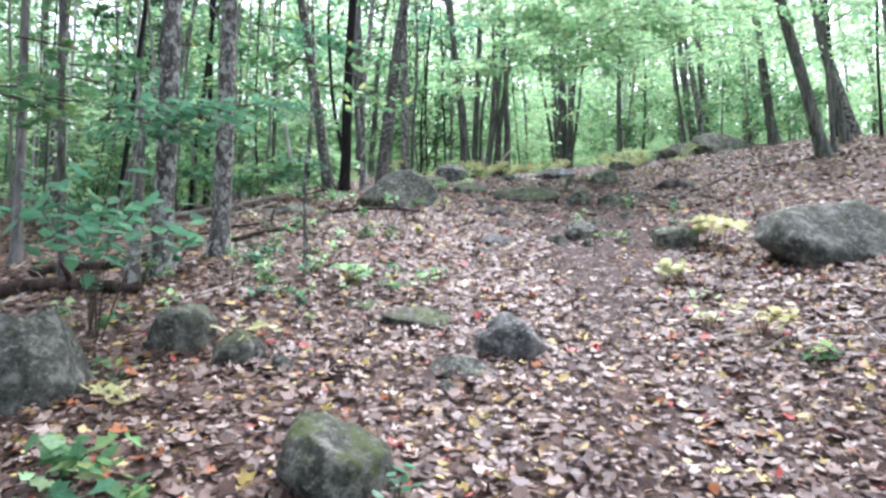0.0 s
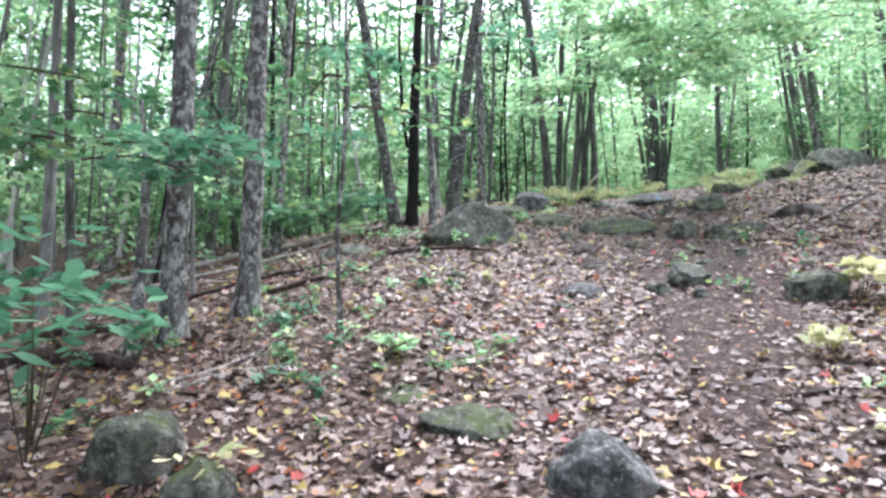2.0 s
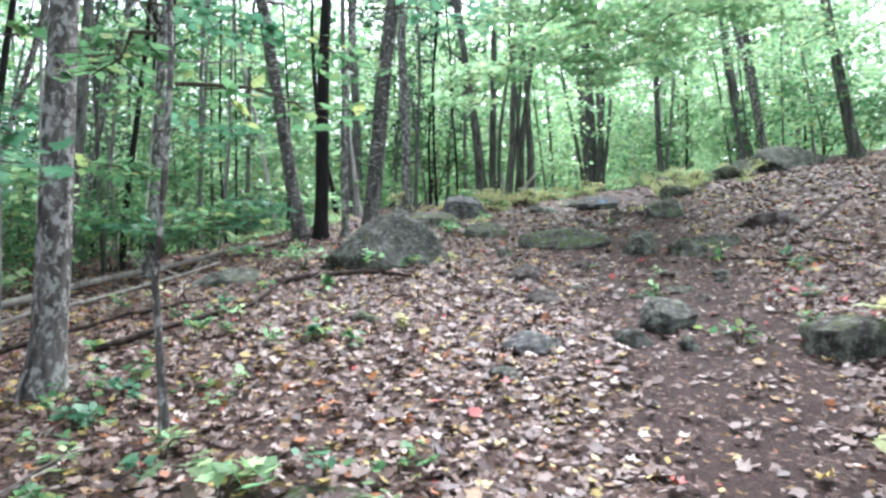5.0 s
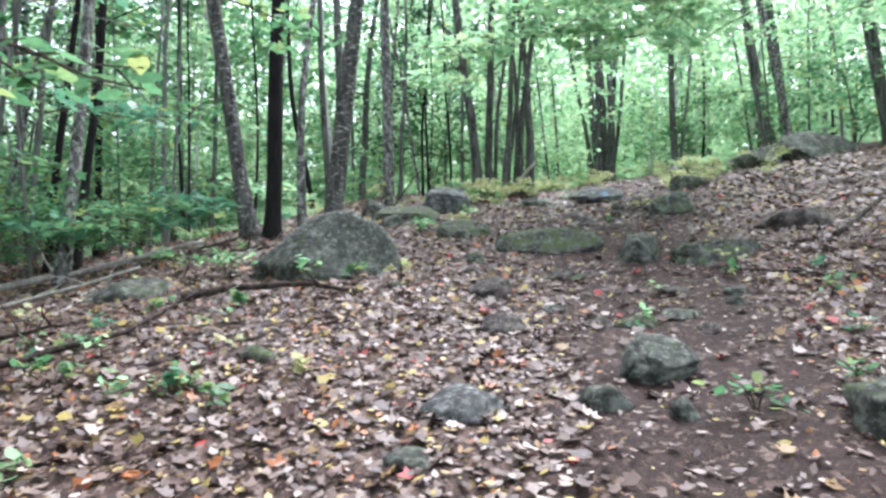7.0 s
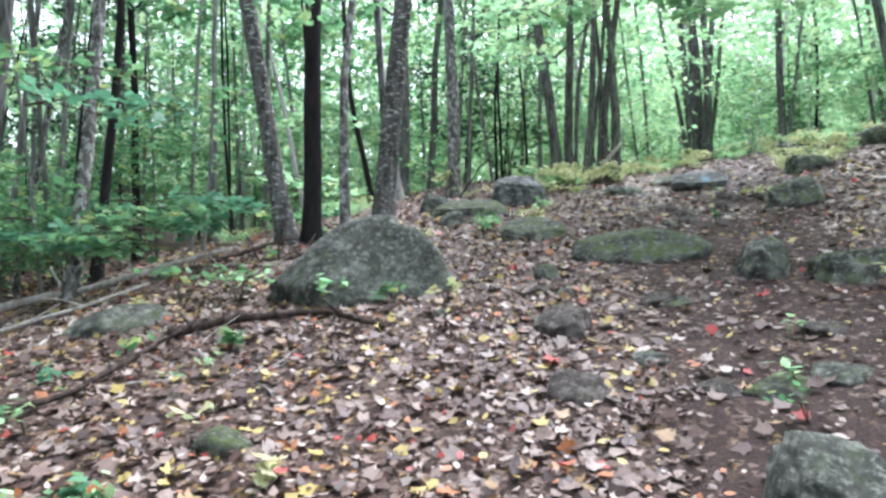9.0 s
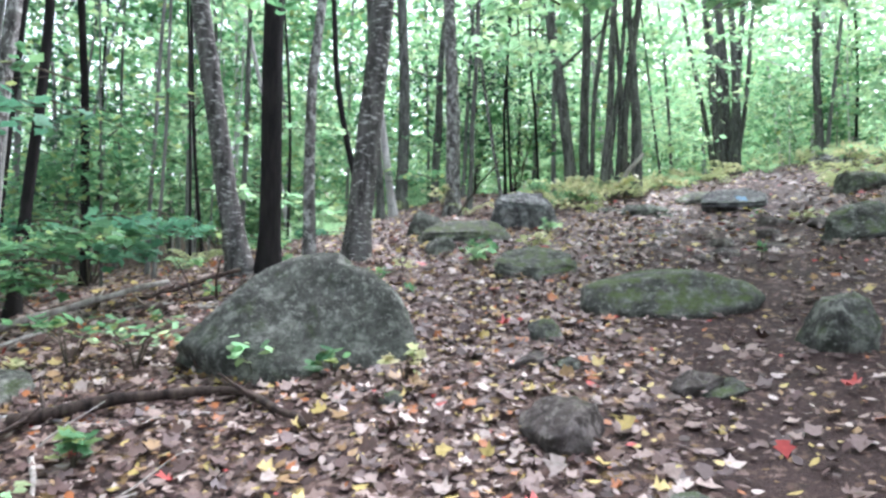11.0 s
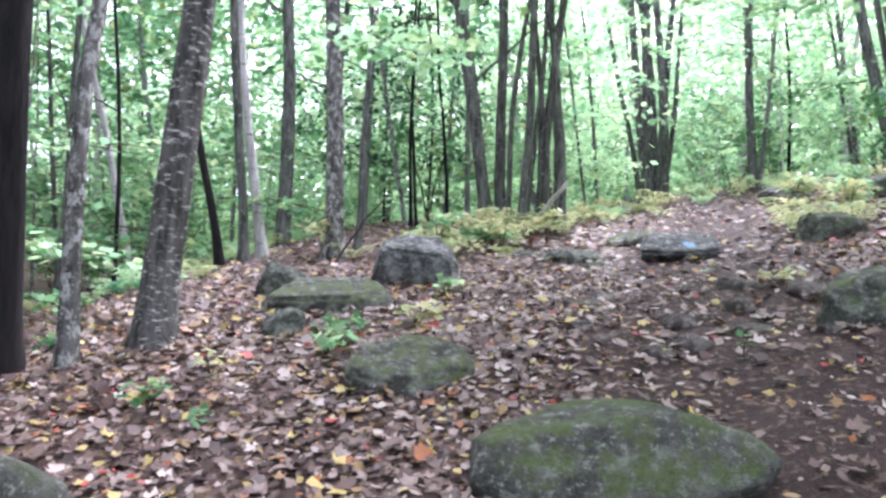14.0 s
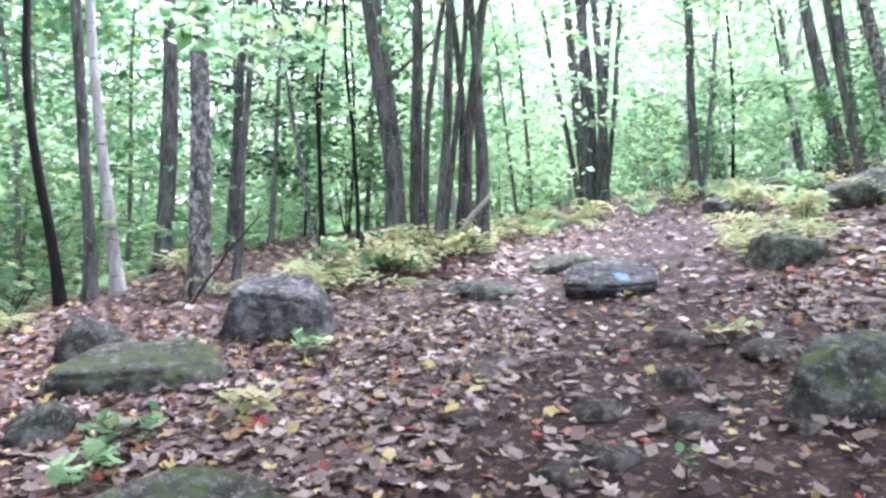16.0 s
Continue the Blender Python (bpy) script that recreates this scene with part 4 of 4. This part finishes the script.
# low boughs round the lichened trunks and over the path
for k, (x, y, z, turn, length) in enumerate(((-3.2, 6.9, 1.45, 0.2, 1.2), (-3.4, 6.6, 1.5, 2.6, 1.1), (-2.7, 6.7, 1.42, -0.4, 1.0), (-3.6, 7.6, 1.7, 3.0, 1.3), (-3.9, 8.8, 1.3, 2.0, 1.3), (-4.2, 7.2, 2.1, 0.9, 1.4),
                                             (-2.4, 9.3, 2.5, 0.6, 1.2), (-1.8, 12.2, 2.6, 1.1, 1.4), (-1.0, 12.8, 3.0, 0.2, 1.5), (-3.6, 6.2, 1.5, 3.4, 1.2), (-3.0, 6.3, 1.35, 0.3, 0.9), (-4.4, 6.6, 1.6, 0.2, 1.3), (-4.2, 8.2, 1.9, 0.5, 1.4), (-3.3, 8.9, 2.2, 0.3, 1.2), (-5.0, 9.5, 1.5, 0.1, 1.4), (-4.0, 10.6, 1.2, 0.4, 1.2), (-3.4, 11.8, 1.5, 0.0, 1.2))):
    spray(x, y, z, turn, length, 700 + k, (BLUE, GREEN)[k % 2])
# LIME throughout: its paler green brightens boughs that hang in shade
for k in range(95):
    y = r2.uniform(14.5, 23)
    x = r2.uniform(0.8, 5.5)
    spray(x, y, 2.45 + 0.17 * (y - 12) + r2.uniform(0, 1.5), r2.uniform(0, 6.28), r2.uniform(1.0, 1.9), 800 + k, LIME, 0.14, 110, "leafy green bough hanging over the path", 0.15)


# the same brightness put into the leaf colour above the slope
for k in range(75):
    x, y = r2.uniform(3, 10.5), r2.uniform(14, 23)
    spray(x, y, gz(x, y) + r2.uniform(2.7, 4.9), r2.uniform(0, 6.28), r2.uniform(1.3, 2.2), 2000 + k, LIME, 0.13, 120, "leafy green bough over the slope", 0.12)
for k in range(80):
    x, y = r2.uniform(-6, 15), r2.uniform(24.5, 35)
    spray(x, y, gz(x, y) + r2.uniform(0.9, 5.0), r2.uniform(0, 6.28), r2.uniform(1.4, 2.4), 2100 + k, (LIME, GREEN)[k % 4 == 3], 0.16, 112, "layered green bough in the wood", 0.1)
for k in range(40):
    x, y = r2.uniform(-8.5, -2.9), r2.uniform(13, 24)
    spray(x, y, gz(x, y) + r2.uniform(0.5, 4.2), r2.uniform(0, 6.28), r2.uniform(1.2, 2.0), 2200 + k, (GREEN, GREEN, LIME)[k % 3], 0.14, 112, "layered green bough under the trees", 0.1)


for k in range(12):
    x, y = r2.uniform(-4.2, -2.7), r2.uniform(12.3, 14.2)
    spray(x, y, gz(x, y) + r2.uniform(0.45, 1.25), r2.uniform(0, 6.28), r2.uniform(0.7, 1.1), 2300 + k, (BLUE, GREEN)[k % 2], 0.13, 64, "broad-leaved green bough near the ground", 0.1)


# ---- fallen leaves, thick beside the path and thin on its bare earth ----
rng_n = np.random.default_rng(21)


def litter(name, count, x0, x1, y0, y1, size, shape, keep, label):
    pts = []
    while len(pts) < count:
        x, y = rng_n.uniform(x0, x1) + rng_n.normal(0, 0.5), rng_n.uniform(y0, y1) + rng_n.normal(0, 0.5)
        if rng_n.random() < keep * max(0.0, min(1.0, (worn_at(x, y) - 0.25) / 0.45)):
            continue
        pts.append((x, y, gz(x, y) + rough(x, y) + rng_n.uniform(0.003, 0.026)))
    vs, fs = leaves(rng_n, np.array(pts), rng_n.uniform(0.6, 1.25, count) * size, shape, 0.27, 0.7)
    vs = vs @ np.array(SLOPE.to_3x3()).T
    tagged(new(name, leaf_mesh(name, vs, fs, LITTER)), label, "fallen leaves", kind="stuff")


LOBED = [(0, 0), (0.34, 0.08), (0.26, 0.26), (0.52, 0.46), (0.22, 0.60), (0, 1.0), (-0.24, 0.60), (-0.5, 0.42), (-0.26, 0.24), (-0.3, 0.06)]
litter("maple_litter", 17000, -3.7, 4.5, 1.2, 17.8, 0.083, LOBED, 0.8, "fallen maple leaves, brown, tan, yellow and red")
litter("beech_litter", 46000, -3.7, 4.5, 1.2, 17.8, 0.057, BEECH, 0.85, "fallen brown and tan leaves")
litter("far_litter", 16000, -7, 9, 14, 26, 0.10, DIAMOND, 0.6, "fallen brown leaves further up the slope")
litter("side_litter", 14000, -8, -3.2, 2, 18, 0.10, DIAMOND, 0.6, "fallen brown leaves under the trees")
litter("slope_litter", 14000, 4.5, 12, 3, 20, 0.10, DIAMOND, 0.6, "fallen brown leaves on the slope above the path")
litter("back_litter", 5000, -4, 5, -5, 1.5, 0.10, DIAMOND, 0.6, "fallen brown leaves down the slope")
litter("leaf_crumbs", 12000, -3.2, 4.4, 1.5, 17.5, 0.036, DIAMOND, 0.45, "broken bits of dry brown leaves")

# a leafy shoot that reaches towards the path from the thin sapling, and another lower down
spray(-1.25, 7.15, 1.72, 0.6, 0.95, 950, GREEN, 0.115, 60, "green leafy shoot reaching towards the path")
spray(-1.3, 7.05, 1.95, 2.4, 0.8, 951, GREEN, 0.115, 50, "green leafy shoot of a thin sapling")
for k in range(13):
    spray(r2.uniform(0.4, 2.6), r2.uniform(14.7, 16.8), r2.uniform(2.15, 2.75), r2.uniform(0, 6.28), r2.uniform(0.7, 1.2), 970 + k, LIME, 0.125, 64, "bright green maple bough hanging over the path", 0.12)


# a blue trail mark on a trunk, a dead limb against the clump, and a dark bare twig
trunk = marked_tree.children[0].data
bark_skin = BVHTree.FromPolygons([q.co for q in trunk.vertices], [tuple(f.vertices) for f in trunk.polygons])
lean_x = V(-0.14, 0.268, 1.0)
vs = []
for j in range(7):
    for i in range(5):
        h = 1.55 + 0.035 * j
        hit = bark_skin.ray_cast(Vector((lean_x.x / lean_x.z * h + 0.025 * (i - 2), -3, h)), Vector((0, 1, 0)))
        if hit[0] is None:
            hit = bark_skin.find_nearest(Vector((lean_x.x / lean_x.z * h + 0.025 * (i - 2), 0, h)))
        vs.append(hit[0] + Vector((0, -0.005, 0)))
fs = [(j * 5 + i, j * 5 + i + 1, j * 5 + i + 6, j * 5 + i + 5) for j in range(6) for i in range(4)]
tagged(mesh_object("paint_mark", vs, fs, BLUE_PAINT, marked_tree), "worn pale blue paint")


def dead_limb(a, b, dia, material, label, seed):
    r3 = random.Random(seed)
    path = [a.lerp(b, k / 8) + Vector((r3.gauss(0, 0.015), r3.gauss(0, 0.015), r3.gauss(0, 0.012))) for k in range(9)]
    parts = [tube(path, [dia / 2 * (1 - 0.05 * k) for k in range(9)], 8, 0.2, seed)]
    parts.append(tube(limb_path(path[5], (b - a) + Vector((0.3, 0, 0.4)), 0.35, 0.2, 4, r3), [dia * 0.2 * (1 - 0.2 * j) for j in range(5)], 5))
    vs, fs = merge(parts)
    ob = mesh_object("dead_limb", [q - a for q in vs], fs, material)
    ob.location = a
    return tagged(ob, label, "branch")


dead_limb(G(1.25, 21.35, -0.03), G(1.92, 21.3, 0.78), 0.1, WOOD_PALE, "grey dead limb propped in a clump of trunks", 1)
dead_limb(G(-0.95, 18.0, -0.03), G(-0.25, 18.2, 0.85), 0.028, WOOD, "dark bare twig standing beside a boulder", 2)
dead_limb(G(-2.05, 13.75, 0.15), G(-2.75, 13.3, 0.05), 0.045, WOOD, "dark bare branch at a trunk's foot", 3)
plant(-1.5, 2.75, 0.22, 30, 0.11, GREEN, MAPLE, "broad green seedlings among fallen leaves", 1501, 0.14)
plant(-1.35, 2.4, 0.16, 20, 0.1, BLUE, MAPLE, "small green seedlings among fallen leaves", 1502, 0.1)
plant(-1.65, 3.5, 0.18, 24, 0.09, YELLOW, BEECH, "small yellow seedlings beside a boulder", 1503, 0.12)
plant(-2.75, 6.35, 0.2, 30, 0.1, GREEN, BEECH, "green seedlings at a trunk's foot", 1504, 0.35)
